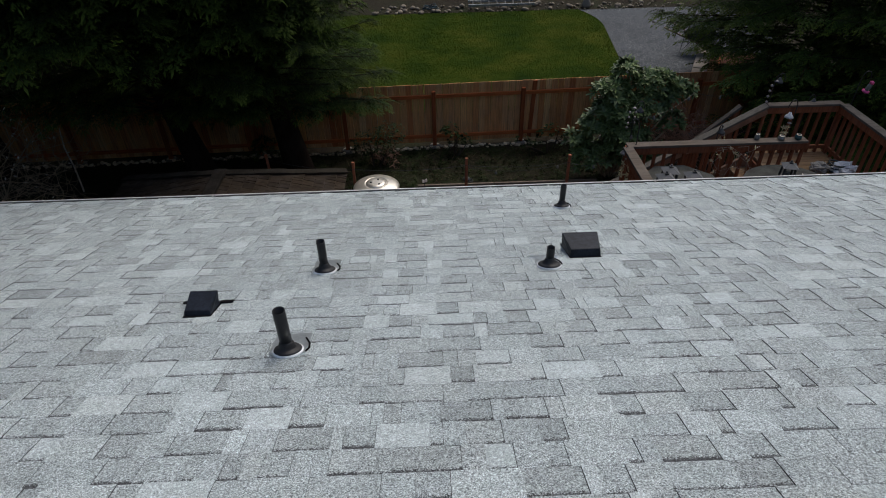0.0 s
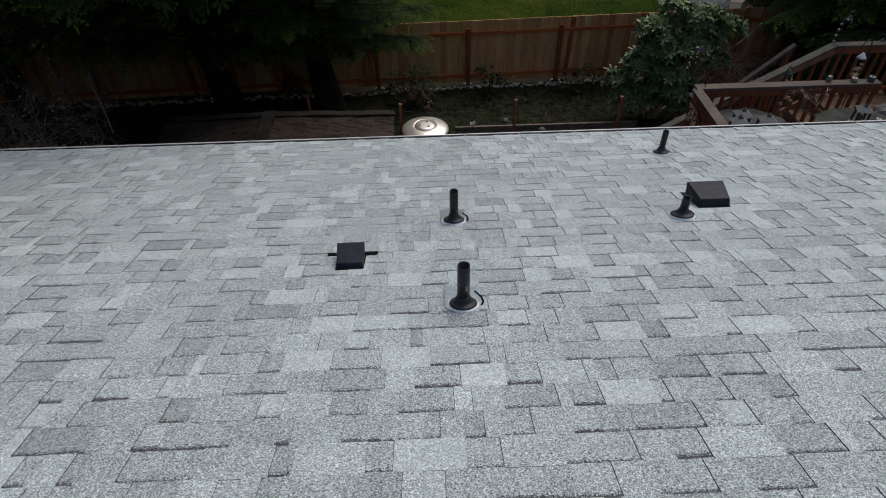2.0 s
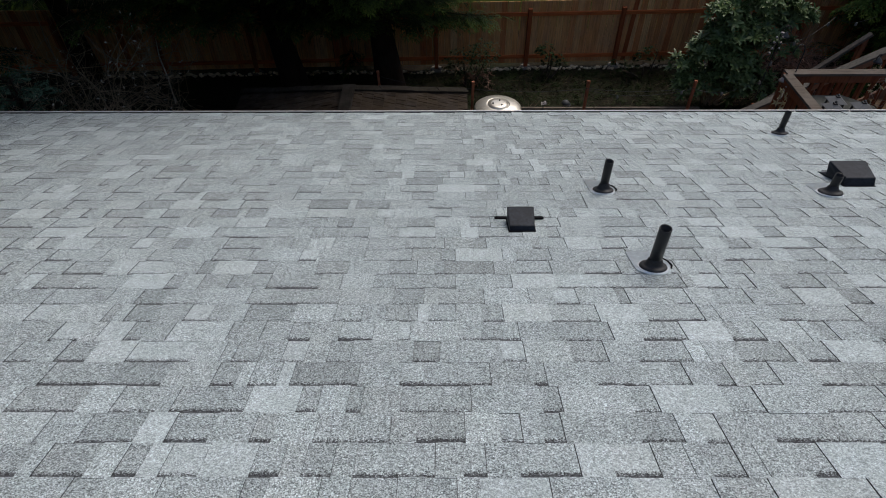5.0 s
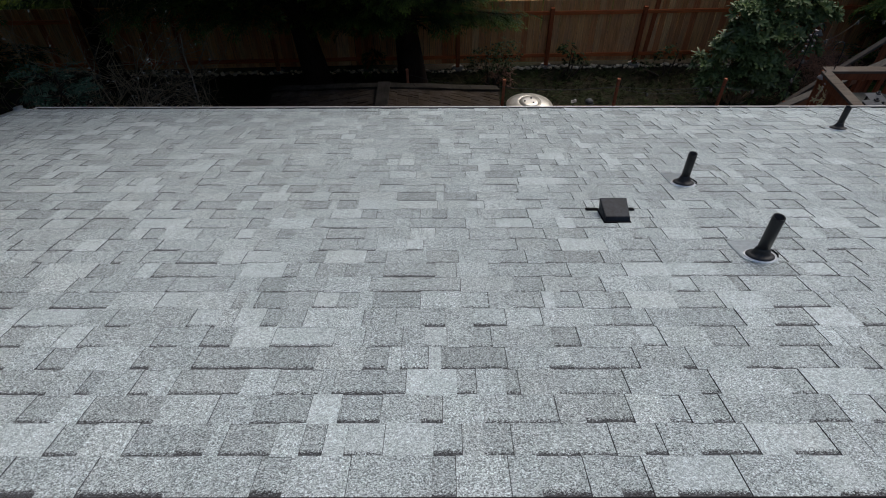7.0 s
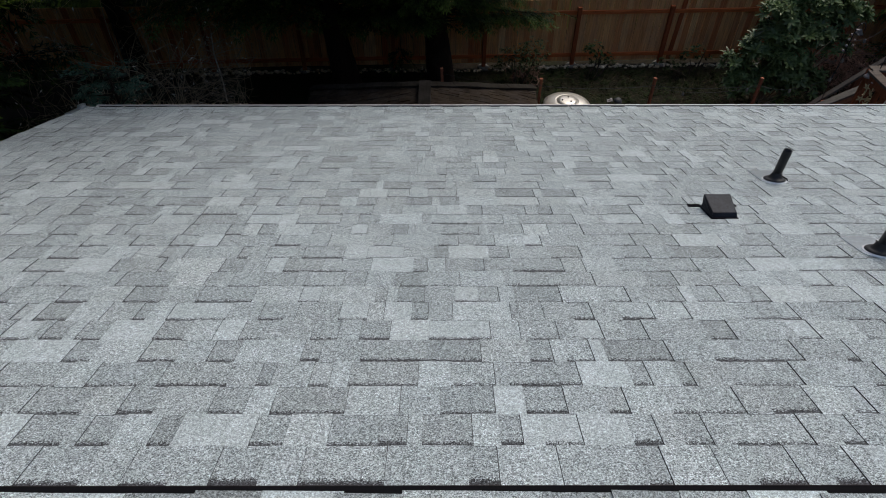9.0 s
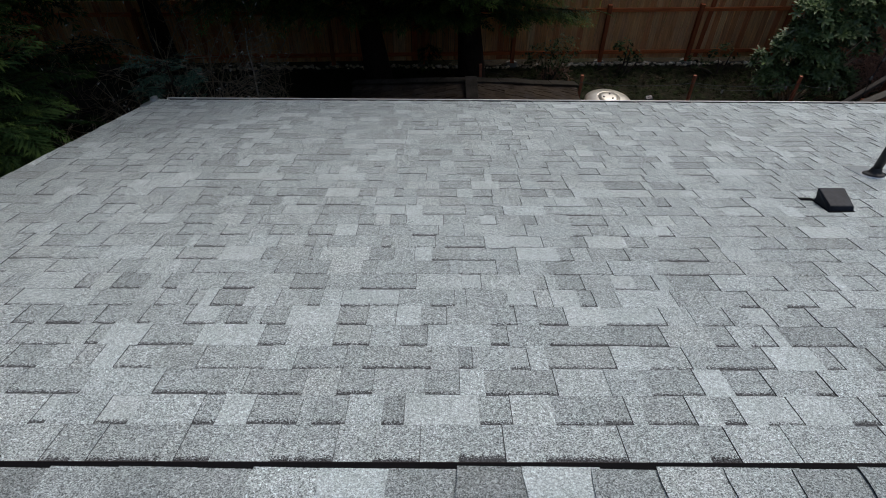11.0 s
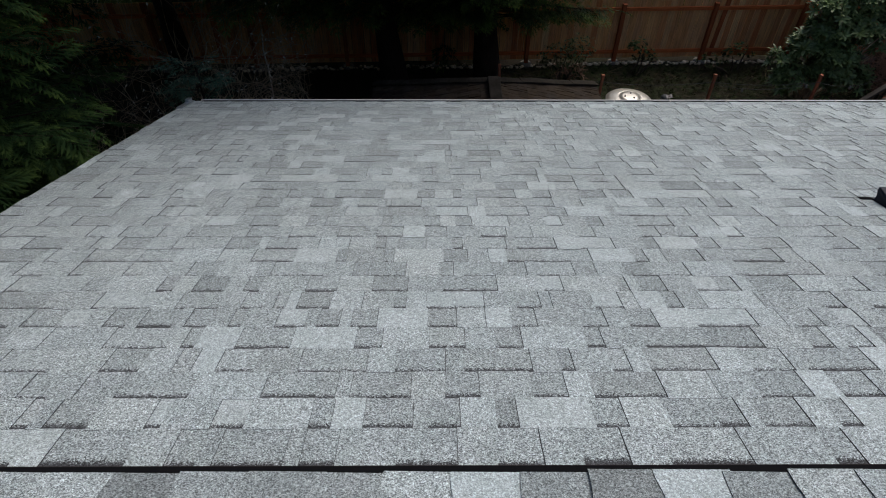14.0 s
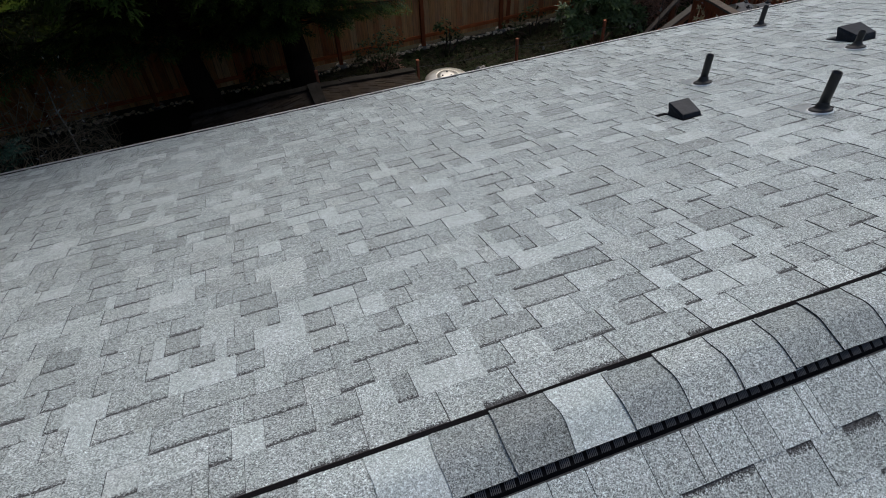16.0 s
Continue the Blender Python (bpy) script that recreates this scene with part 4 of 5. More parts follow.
def lantern(x, y, z, s=1.0, label="small dark metal lantern with a square peaked top"):
    t = thing("lantern", label, "lantern", "lanterns on the tables", m=pose(x, y, z, 0, 0, random.uniform(-25, 25)) @ Matrix.Diagonal((s, s, s, 1)))
    part("base", box(-0.06, 0.06, -0.06, 0.06, 0, 0.015, 0.003), LANTERN_GREY, t)
    for sx in (-1, 1):
        for sy in (-1, 1):
            part("corner_bar", beam((sx * 0.055, sy * 0.055, 0.012), (sx * 0.048, sy * 0.048, 0.15), 0.018, 0.018, 0), LANTERN_GREY, t)
    part("candle", lathe([(0.026, 0.015), (0.026, 0.08), (0.0, 0.084)], 12), GLASSY, t, "pale candle")
    bm = bmesh.new()
    bmesh.ops.create_cone(bm, cap_ends=True, segments=4, radius1=0.105, radius2=0.03, depth=0.035, matrix=pose(0, 0, 0.167, 0, 0, 45))
    part("lid", bm, LANTERN_LID, t, "dull grey peaked lid")
    part("chimney", box(-0.017, 0.017, -0.017, 0.017, 0.184, 0.200, 0.003), LANTERN_GREY, t)
    part("ring", lathe([(0.008, 0.198), (0.012, 0.208), (0.007, 0.216), (0.0, 0.218)], 12), LANTERN_GREY, t)
    return t


for x, y, s in ((4.78, 5.80, 1.4), (4.90, 5.98, 1.35), (5.14, 5.82, 1.4)):
    lantern(x, y, 2.80, s)
lantern(6.47, 6.02, 2.80, 1.25, "black cage lantern on the round table")


def jar(x, y, z, r, h, mat, label):
    t = thing("jar", label, "jar", "jars on the deck", m=pose(x, y, z))
    part("body", lathe([(r * 0.8, 0), (r, h * 0.15), (r, h * 0.7), (r * 0.7, h * 0.85), (r * 0.72, h), (r * 0.6, h), (r * 0.6, h * 0.9)], 16), mat, t, "", None, True)
    part("lid", lathe([(r * 0.74, h), (r * 0.74, h * 1.08), (r * 0.5, h * 1.1)], 16), STEEL, t)
    part("solar_cell", lathe([(r * 0.6, h * 1.08), (r * 0.55, h * 1.12), (0, h * 1.13)], 16), LANTERN_GREY, t, "dark round solar cell")


jar(6.62, 5.90, 2.80, 0.04, 0.12, GLASSY, "clear glass jar candle holder on the table")
jar(6.30, 5.95, 2.80, 0.035, 0.07, BRASS, "amber glass candle jar on the table")
jar(6.22, 5.86, 2.80, 0.035, 0.07, BRASS, "amber glass candle jar on the table")
jar(6.52, 5.78, 2.80, 0.04, 0.06, plain_material("blue_glaze", (0.10, 0.22, 0.30), 0.3), "small blue glazed jar on the table")
jar(6.60, 6.59, RAIL_Z, 0.045, 0.055, GLASSY, "round solar glass jar standing on the rail")
jar(6.83, 6.59, RAIL_Z, 0.045, 0.065, plain_material("dark_teal_glass", (0.03, 0.07, 0.07), 0.25), "dark glass solar jar on the rail")
jar(6.28, 6.62, RAIL_Z, 0.035, 0.075, GLASSY, "tilted clear glass jar on the rail")


def solar_lamp(x, y, z, label, shade):
    """A mushroom-shaped solar lamp hanging from a hook."""
    t = thing("solar_lamp", label, "garden lamp", "solar lamps round the deck", m=pose(x, y, z))
    part("shade", lathe([(0.055, -0.045), (0.062, -0.044), (0.050, -0.022), (0.026, 0.004), (0.015, 0.03), (0.0, 0.034)], 20), shade, t, "", None, True)
    part("bulb", lathe([(0.0, -0.055), (0.02, -0.042), (0.024, -0.025), (0.02, -0.012)], 14), GLASSY, t, "", None, True)
    part("loop", tube([(0.0, 0, 0.03), (0.015, 0, 0.055), (0, 0, 0.075)], 0.004, 5), WIRE, t)
    return t


def hook(x, y, z0, z1, dx, label):
    t = thing("shepherd_hook", label, "hook", "black hooks round the deck", m=pose(x, y, 0))
    pts = [(0, 0, z0), (0, 0, z1 - 0.12)]
    for k in range(7):
        a = math.pi * k / 6
        pts.append((dx / 2 - dx / 2 * math.cos(a), 0, z1 - 0.12 + 0.12 * math.sin(a)))
    part("rod", tube(pts, 0.007, 6), WIRE, t)


hook(4.62, 6.58, FLOOR_Z + 0.2, 3.45, -0.14, "thin black hook fixed to the deck rail")
solar_lamp(4.46, 6.50, 3.03, "pale solar lamp hanging on a hook", SHELL)
hook(5.05, 8.0, -0.2, 3.06, 0.14, "tall black garden hook standing behind the stairs")
solar_lamp(5.13, 8.0, 2.93, "dark solar lamp on a tall hook", LANTERN_GREY)
hook(6.95, 7.02, FLOOR_Z, 3.45, -0.12, "black hook on the inner corner of the deck")
solar_lamp(6.83, 6.94, 3.27, "white-topped solar lamp hanging on a hook", PALE_PAINT)
hook(7.00, 7.80, FLOOR_Z, 3.52, 0.14, "black hook behind the deck rail")
solar_lamp(7.12, 7.90, 3.38, "small grey solar lamp above the rail", LANTERN_GREY)
hook(7.60, 7.78, FLOOR_Z, 3.18, 0.1, "black hook on the far rail")
solar_lamp(7.68, 7.78, 3.08, "dark solar lamp on the far rail", LANTERN_GREY)
solar_lamp(6.02, 7.10, 2.98, "flat dark solar lamp on the stair rail", LANTERN_GREY)
hook(5.98, 7.10, FLOOR_Z - 0.6, 3.06, 0.05, "thin black hook beside the stairs")


def chime(x, y, z, label, beads):
    """Strings with pale balls or cut stars hanging one under another."""
    t = thing("wind_chime", label, "wind chime", "wind chimes round the deck", m=pose(x, y, z))
    part("disc", lathe([(0.026, -0.005), (0.03, 0.0), (0.016, 0.01), (0, 0.012)], 16), SHELL, t, "", None, True)
    for i, (dx, n, r, mat, star) in enumerate(beads):
        part("string", tube([(dx, 0, 0), (dx * 1.2, 0.01, -0.09 * (n + 1))], 0.0018, 4), WIRE, t)
        for k in range(n):
            m = pose(dx * (1 + 0.05 * k), random.uniform(-0.01, 0.01), -0.07 - 0.085 * k, random.uniform(-30, 30), 0, random.uniform(0, 360))
            if star:
                bm = bmesh.new()
                ring = []
                for q in range(10):
                    rr = r * (1.0 if q % 2 == 0 else 0.42)
                    ring.append((rr * math.cos(q * math.pi / 5), rr * math.sin(q * math.pi / 5)))
                lo = [bm.verts.new((px, 0.0, pz)) for px, pz in ring]
                hi = [bm.verts.new((px, 0.006, pz)) for px, pz in ring]
                bm.faces.new(lo)
                bm.faces.new(hi[::-1])
                for q in range(10):
                    bm.faces.new((lo[q], hi[q], hi[(q + 1) % 10], lo[(q + 1) % 10]))
                part("star", bm, mat, t, "pale brass cut-out star", m)
            else:
                bm = bmesh.new()
                bmesh.ops.create_icosphere(bm, subdivisions=2, radius=r)
                part("ball", bm, mat, t, "pearly ball", m, True)
    return t


chime(4.98, 7.85, 3.02, "wind chime of pearly balls on strings", ((-0.06, 4, 0.018, SHELL, False), (0.03, 3, 0.015, SHELL, False)))
chime(7.02, 7.80, 3.40, "wind chime of pearly balls above the rail", ((-0.05, 5, 0.020, SHELL, False),))
chime(4.46, 6.36, 2.98, "brass moon and star chime hanging from the rail", ((-0.05, 3, 0.055, BRASS, True), (0.03, 4, 0.06, BRASS, True)))
chime(6.05, 7.08, 2.92, "brass star chime hanging over the stairs", ((-0.04, 2, 0.05, BRASS, True), (0.04, 4, 0.06, BRASS, True)))
chime(6.84, 6.90, 3.16, "brass star chime hanging below a lamp", ((0.0, 4, 0.045, BRASS, True), (-0.05, 3, 0.045, BRASS, True)))

garland = thing("star_garland", "tangled wire garland with pale stars on the railing", "garland")
pts = []
for k in range(40):
    a = k * 0.62
    pts.append((5.98 + 0.27 * math.sin(a * 0.73) + 0.05 * math.sin(a * 2.9), 6.49 + 0.03 * math.sin(a * 1.7), 2.84 + 0.19 * math.cos(a * 1.13) + 0.04 * math.sin(a * 3.1)))
part("wire", tube(pts, 0.0018, 4), plain_material("pale_wire", (0.40, 0.35, 0.29), 0.5), garland)
for k in range(2, 40, 3):
    bm = bmesh.new()
    ring = [bm.verts.new((0.035 * (1 if q % 2 else 0.4) * math.cos(q * math.pi / 5), 0, 0.035 * (1 if q % 2 else 0.4) * math.sin(q * math.pi / 5))) for q in range(10)]
    face = bm.faces.new(ring)
    made = bmesh.ops.extrude_face_region(bm, geom=[face])["geom"]
    bmesh.ops.translate(bm, vec=(0, 0.006, 0), verts=[g for g in made if isinstance(g, bmesh.types.BMVert)])
    part("star", bm, BRASS, garland, "", Matrix.Translation(pts[k]) @ pose(0, 0, 0, random.uniform(-40, 40), random.uniform(0, 90), random.uniform(-60, 60)))

bulbs = thing("string_lights", "black string of small clear bulbs over the garden", "string lights")
ends = [(2.45, 8.54, 1.70), (4.23, 8.5, 1.75), (4.95, 7.9, 2.2), (5.1, 8.0, 2.78), (6.4, 9.0, 2.75), (7.7, 9.75, 2.5)]
pts = []
for a, b in zip(ends, ends[1:]):
    for k in range(10):
        t = k / 10
        pts.append(tuple(a[i] + (b[i] - a[i]) * t - (0.5 * t * (1 - t) if i == 2 else 0) for i in range(3)))
part("cable", tube(pts, 0.0035, 5), WIRE, bulbs)
for k in range(3, len(pts), 6):
    part("bulb", lathe([(0.0, -0.075), (0.022, -0.055), (0.024, -0.035), (0.012, -0.005), (0.012, 0.0)], 12), GLASSY, bulbs, "clear glass bulb", Matrix.Translation(pts[k]), True)

feeder = thing("bird_feeder", "pink plastic hummingbird feeder hanging on a hook", "bird feeder", m=pose(8.42, 7.78, 3.20, 12, 8, 0))
part("tray", lathe([(0.03, -0.02), (0.055, 0.0), (0.055, 0.015), (0.03, 0.03)], 16), PINK, feeder, "pink tray", None, True)
part("bottle", lathe([(0.028, 0.02), (0.034, 0.05), (0.03, 0.13), (0.02, 0.14)], 14), GLASSY, feeder, "clear bottle", None, True)
part("top", lathe([(0.03, 0.135), (0.032, 0.165), (0.012, 0.18), (0, 0.18)], 14), PINK, feeder, "pink top", None, True)
hook(8.28, 7.78, FLOOR_Z - 0.3, 3.52, 0.14, "black hook carrying a bird feeder")

bag = thing("plastic_bag", "pile of crumpled pale plastic bags on the deck", "bag", m=pose(8.0, 7.0, FLOOR_Z))
for k, (x, y, s, mat) in enumerate(((0, 0, 0.14, PLASTIC_BAG), (-0.32, 0.10, 0.11, plain_material("dull_sack", (0.20, 0.19, 0.17), 0.6)))):
    bm = bmesh.new()
    bmesh.ops.create_icosphere(bm, subdivisions=4, radius=1.0)
    for vert in bm.verts:
        q = vert.co.copy()
        r = 1 + 0.35 * noise.fractal(q * 2.2 + Vector((k * 5, 0, 0)), 1.0, 2.0, 4)
        vert.co = Vector((q.x * r * s * 1.2, q.y * r * s, max((q.z * r + 0.8) * s * 0.75, 0)))
    part("sack", bm, mat, bag, "", pose(x, y, 0.0))
hose = thing("garden_hose", "dark coiled garden hose on the deck", "hose")
pts = [(7.92 + 0.13 * math.cos(k * 0.5) * (1 - k * 0.006), 7.08 + 0.13 * math.sin(k * 0.5), FLOOR_Z + 0.015 + 0.004 * k) for k in range(36)]
part("coil", tube(pts, 0.012, 6), plain_material("dark_green_rubber", (0.02, 0.035, 0.04), 0.5), hose)

# ---- beyond the fence ----
ramp_slab = thing("concrete_path", "pale concrete path of four slabs beside the drive", "path")
for k in range(6):
    part("slab", box(0, 0.36, 0.62 * k - 1.2, 0.62 * k - 0.61, -0.08, 0.03, 0.008), CONCRETE, ramp_slab, "", pose(9.21, 15.5, 0.42, 0, 0, -26))
mulch = thing("mulch_bed", "red-brown mulch bed beside the pale path", "mulch bed")
part("surface", box(0.40, 2.1, -1.2, 2.4, -0.10, 0.0, 0.01), plain_material("red_brown_mulch", (0.17, 0.065, 0.036), 0.95, vary=0.4, scale=9), mulch, "", pose(9.21, 15.5, 0.42, 0, 0, -26))
planter = thing("timber_planter", "low orange-brown timber edging beside the path", "planter")
part("front", box(9.75, 11.0, 15.05, 15.10, 0.3, 0.62, 0.006), FENCE_RAIL, planter)
part("side", box(0, 0.05, 0, 1.7, -0.1, 0.2, 0.006), FENCE_RAIL, planter, "", pose(9.72, 15.1, 0.42, 0, 0, -26))
ladder = thing("aluminium_ladder", "silvery aluminium ladder lying on the far rock border", "ladder", m=pose(3.45, 22.42, 0.545, 10, 0, 0))
for y0 in (0.0, 0.34):
    part("rail", box(0, 2.45, y0, y0 + 0.028, 0, 0.085, 0.004), plain_material("dull_aluminium", (0.30, 0.31, 0.32), 0.5), ladder, "long aluminium side rail")
for k in range(8):
    part("rung", box(0.16 + 0.30 * k, 0.20 + 0.30 * k, 0.02, 0.35, 0.028, 0.062, 0.004), LANTERN_GREY, ladder)
coil = thing("garden_hose", "dark teal hose coiled on the far rocks", "hose", m=pose(2.05, 22.6, 0.48))
for k in range(4):
    part("loop", tube([(0.30 * math.cos(a * 0.4 + k) * (1 - 0.1 * k), 0.16 * math.sin(a * 0.4 + k), 0.03 * k + 0.05 * math.sin(a * 0.8)) for a in range(17)], 0.016, 6), plain_material("teal_rubber", (0.02, 0.05, 0.06), 0.5), coil)
ornament = thing("garden_ornament", "pale stone garden ornament on the rock border", "ornament", m=pose(7.85, 22.5, 0.4))
part("body", lathe([(0.16, 0), (0.18, 0.1), (0.10, 0.3), (0.13, 0.42), (0.07, 0.56), (0.0, 0.6)], 16), CONCRETE, ornament, "", None, True)
far_stones = []
for me in stone_meshes:
    far_stones.append(me.copy())
    far_stones[-1].materials.clear()
    far_stones[-1].materials.append(plain_material("tan_field_stone", (0.19, 0.16, 0.12), 0.85, vary=0.4, scale=7))
far_rocks = thing("rock_border", "border of pale rocks at the far lawn edge", "rock border")
x = 0.0
while x < 11.5:
    s = random.choice((0.03, 0.04, 0.05, 0.06, 0.08, 0.12)) * random.uniform(0.8, 1.2)
    m = pose(x, 22.35 + random.uniform(-0.12, 0.75), 0.40 + s * 0.3, random.uniform(-20, 20), random.uniform(-20, 20), random.uniform(0, 360))
    child("stone", random.choice(far_stones), far_rocks, m @ Matrix.Diagonal((s, s, s, 1)))
    x += random.uniform(0.04, 0.10)
barrow = thing("wheelbarrow", "old dark wheelbarrow with grey wooden handles under the tree", "wheelbarrow", m=pose(9.9, 17.55, 0.39, 0, 0, -45))
HANDLE_WOOD = plain_material("grey_handle_wood", (0.20, 0.15, 0.115), 0.85, vary=0.3, scale=9)
for sy in (-1, 1):
    part("handle", beam((-0.78, sy * 0.29, 0.64), (0.80, sy * 0.10, 0.22), 0.04, 0.04, 0.006), HANDLE_WOOD, barrow, "weathered wooden handle")
    part("leg", tube([(-0.12, sy * 0.22, 0.47), (-0.16, sy * 0.24, 0.0), (0.10, sy * 0.2, 0.38)], 0.014, 6), LANTERN_GREY, barrow)
bm = bmesh.new()
low = [bm.verts.new(p) for p in ((0.0, -0.2, 0.42), (0.55, -0.16, 0.36), (0.55, 0.16, 0.36), (0.0, 0.2, 0.42))]
high = [bm.verts.new(p) for p in ((-0.15, -0.34, 0.66), (0.85, -0.30, 0.62), (0.85, 0.30, 0.62), (-0.15, 0.34, 0.66))]
bm.faces.new(low)
for k in range(4):
    bm.faces.new((low[k], high[k], high[(k + 1) % 4], low[(k + 1) % 4]))
bmesh.ops.recalc_face_normals(bm, faces=bm.faces)
bmesh.ops.solidify(bm, geom=bm.faces[:], thickness=0.006)
part("tray", bm, LANTERN_GREY, barrow, "dark steel tray")
part("wheel", lathe([(0.10, -0.04), (0.19, -0.04), (0.20, 0.0), (0.19, 0.04), (0.10, 0.04), (0.10, -0.04)], 20), RUBBER, barrow, "black rubber wheel", pose(0.84, 0, 0.20, 90, 0, 0), True)

# ---- plants ----
rng = np.random.default_rng(7)


def kite(p, d, w, length, normal):
    """A narrow leaf from p along d: four points, two triangles."""
    d = d / np.linalg.norm(d)
    s = np.cross(d, normal)
    s = s / max(np.linalg.norm(s), 1e-6)
    return [p, p + d * length * 0.45 + s * w, p + d * length, p + d * length * 0.45 - s * w]


def spray_template(n_side=5, sub=1, width=0.034, droop=0.35, seed=0):
    """A flat fern-like spray of scale foliage, one unit long along y."""
    r = np.random.default_rng(seed)
    verts, tris, uvs = [], [], []
    up = np.array([0, 0, 1.0])

    def add(p, d, w, length, tipness):
        o = len(verts)
        verts.extend(kite(np.array(p, float), np.array(d, float), w, length, up + r.normal(0, 0.25, 3)))
        tris.extend([(o, o + 1, o + 2), (o, o + 2, o + 3)])
        uvs.extend([(0.5, tipness * 0.6), (0, tipness * 0.8), (0.5, tipness), (1, tipness * 0.8)])

    for k in range(n_side):
        t = 0.10 + 0.86 * k / n_side
        z = -droop * t * t
        reach = 0.46 * (1 - t) ** 0.7 * (0.55 + 0.45 * min(1, t * 4)) + 0.08
        for s in (-1, 1):
            ang = radians(46 - 18 * t + r.uniform(-9, 9))
            d = np.array([s * math.sin(ang), math.cos(ang), -0.14 - 0.38 * t])
            ln = reach * r.uniform(0.8, 1.15)
            base = np.array([0, t, z])
            add(base, d, width * (0.8 if sub < 2 else 0.55), ln, 0.35 + 0.65 * t)
            dn = d / np.linalg.norm(d)
            for j in range(sub):
                q = base + dn * ln * (0.22 + 0.60 * j / max(sub - 1, 1) if sub > 1 else 0.40)
                for s2 in (-1, 1):
                    a2 = ang + s2 * radians(40)
                    add(q, (s * math.sin(a2), math.cos(a2), -0.22 - 0.40 * t), width * 0.75, ln * (0.42 - 0.10 * j) * r.uniform(0.8, 1.2), 0.4 + 0.5 * t + 0.1 * j)
    add((0, 0.85, -droop * 0.8), (0, 1, -0.9), width * 0.8, 0.2, 1.0)
    return np.array(verts), np.array(tris), np.array(uvs)


SPRAYS = [spray_template(5, 3, 0.026, seed=k) for k in range(2)]
PLAIN_SPRAYS = [spray_template(5, 1, 0.036, seed=10 + k) for k in range(2)]
FEATHERS = [spray_template(8, 1, 0.022, 0.18, seed=20 + k) for k in range(2)]
SHADE_BOUGH = spray_template(3, 0, 0.27, 0.30, seed=40)  # coarse foliage for the high crown, out of view, there to cast shade


def add_tube(store, points, radii, n):
    v, f = tube_arrays(points, radii, n)
    o = len(store[0])
    store[0].extend(v)
    store[1].extend(tuple(o + i for i in q) for q in f)


def conifer(name, label, x, y, z0, height, base, radius, n_branch, mat, seed, size=0.5, droop=0.10, trunk=0.2, step=0.16, lean=(0.0, 0.0), profile=0.75, low=1.15, floor_=-9.0, keep=None, shade=0, sprays=SPRAYS):
    """A trunk, limbs, and a crown of drooping sprays set along the limbs; shade adds mostly unseen limbs that block
    light.
    """
    r = np.random.default_rng(seed)
    t = thing(name, label, "tree", m=pose(x, y, z0))
    wood = ([], [])
    top = np.array([lean[0], lean[1], height])
    pts = [tuple(top * k / 8 + np.array([0.06 * math.sin(k * 1.3 + seed), 0.06 * math.cos(k * 1.7), 0])) for k in range(9)]
    pts[0] = (0, 0, -0.3)
    add_tube(wood, pts, [trunk * (1.35 if k == 0 else 1.0) * (1 - 0.11 * k) for k in range(9)], 12)
    mats4 = [[], [], []]
    for i in range(n_branch + shade):
        u = (i + r.uniform(0, 1)) / n_branch
        h = base + (height - base) * u ** low
        # added limbs, most above the view, to darken what lies below
        if i >= n_branch:
            u = 0.12 + 0.75 * (i - n_branch) / shade
            h = 5.8 + (height - 5.8) * u
            u *= 0.45
            if i % 3 == 0 and floor_ < 4:
                h, u = 3.6 + 2.2 * r.uniform(0, 1), 0.45
        big = 2.0 if i >= n_branch and h < 6 else 1.0 + 1.3 * min(1.0, max(0.0, (h - 5.6) / 1.6))
        ln = radius * (1 - u) ** profile * r.uniform(0.72, 1.08) * (1.0 if i < n_branch else 0.85) + 0.25
        az = i * 2.39996 + r.uniform(-0.4, 0.4)
        rise = r.uniform(-0.10, 0.14) + 0.35 * u
        start = top * (h / height)
        start[2] = h
        out = np.array([math.cos(az), math.sin(az), 0])
        while keep and ln > 0.6 and not keep(*(start + out * ln + np.array([x, y, z0 + rise * ln - droop * ln * ln]))):
            ln *= 0.85
        curve = [start + out * (ln * q) + np.array([0, 0, rise * ln * q - droop * (ln * q) ** 2 + 0.12 * ln * max(0, q - 0.75)]) for q in np.linspace(0, 1, 7)]
        bare = [c for c in curve if c[2] + z0 >= floor_ + 0.48 * max(-4.0, 8.3 - c[1] - y)]
        n_s = int(ln / (step * big)) + 2 if len(bare) > 2 else 0
        if n_s:
            add_tube(wood, [tuple(c) for c in bare], [0.022 * (1 - 0.88 * q) * (0.5 + ln * 0.2) for q in np.linspace(0, 1, len(bare))], 5)
        for k in range(n_s):
            q = 0.22 + 0.78 * (k + r.uniform(0, 0.6)) / n_s
            q = min(q, 1.0)
            f = q * 6
            a = min(int(f), 5)
            p = curve[a] + (curve[a + 1] - curve[a]) * (f - a)
            if p[2] + z0 < floor_ + 0.48 * max(-4.0, 8.3 - p[1] - y) or (keep and not keep(p[0] + x, p[1] + y, p[2] + z0)):
                continue
            tan = curve[a + 1] - curve[a]
            tan = tan / np.linalg.norm(tan)
            side = np.cross(tan, (0, 0, 1))
            for s in ((-1, 1) if q < 0.97 else (0,)):
                d = tan * r.uniform(0.5, 1.0) + side * s * r.uniform(0.5, 1.0) + np.array([0, 0, r.uniform(-0.40, 0.10)])
                up = np.array([0, 0, 1.0]) + r.normal(0, 0.28, 3)
                grow = size * big * r.uniform(0.65, 1.2) * (1.0 - 0.35 * abs(q - 0.6))
                mats4[2 if p[2] + z0 > 5.7 else int(r.integers(2))].append(frame_matrix(p + np.array([0, 0, 0.03]), d, up, grow))
    child("trunk", mesh_of("trunk", wood[0], wood[1], BARK, smooth=True), t, None, "dark furrowed trunk and limbs")
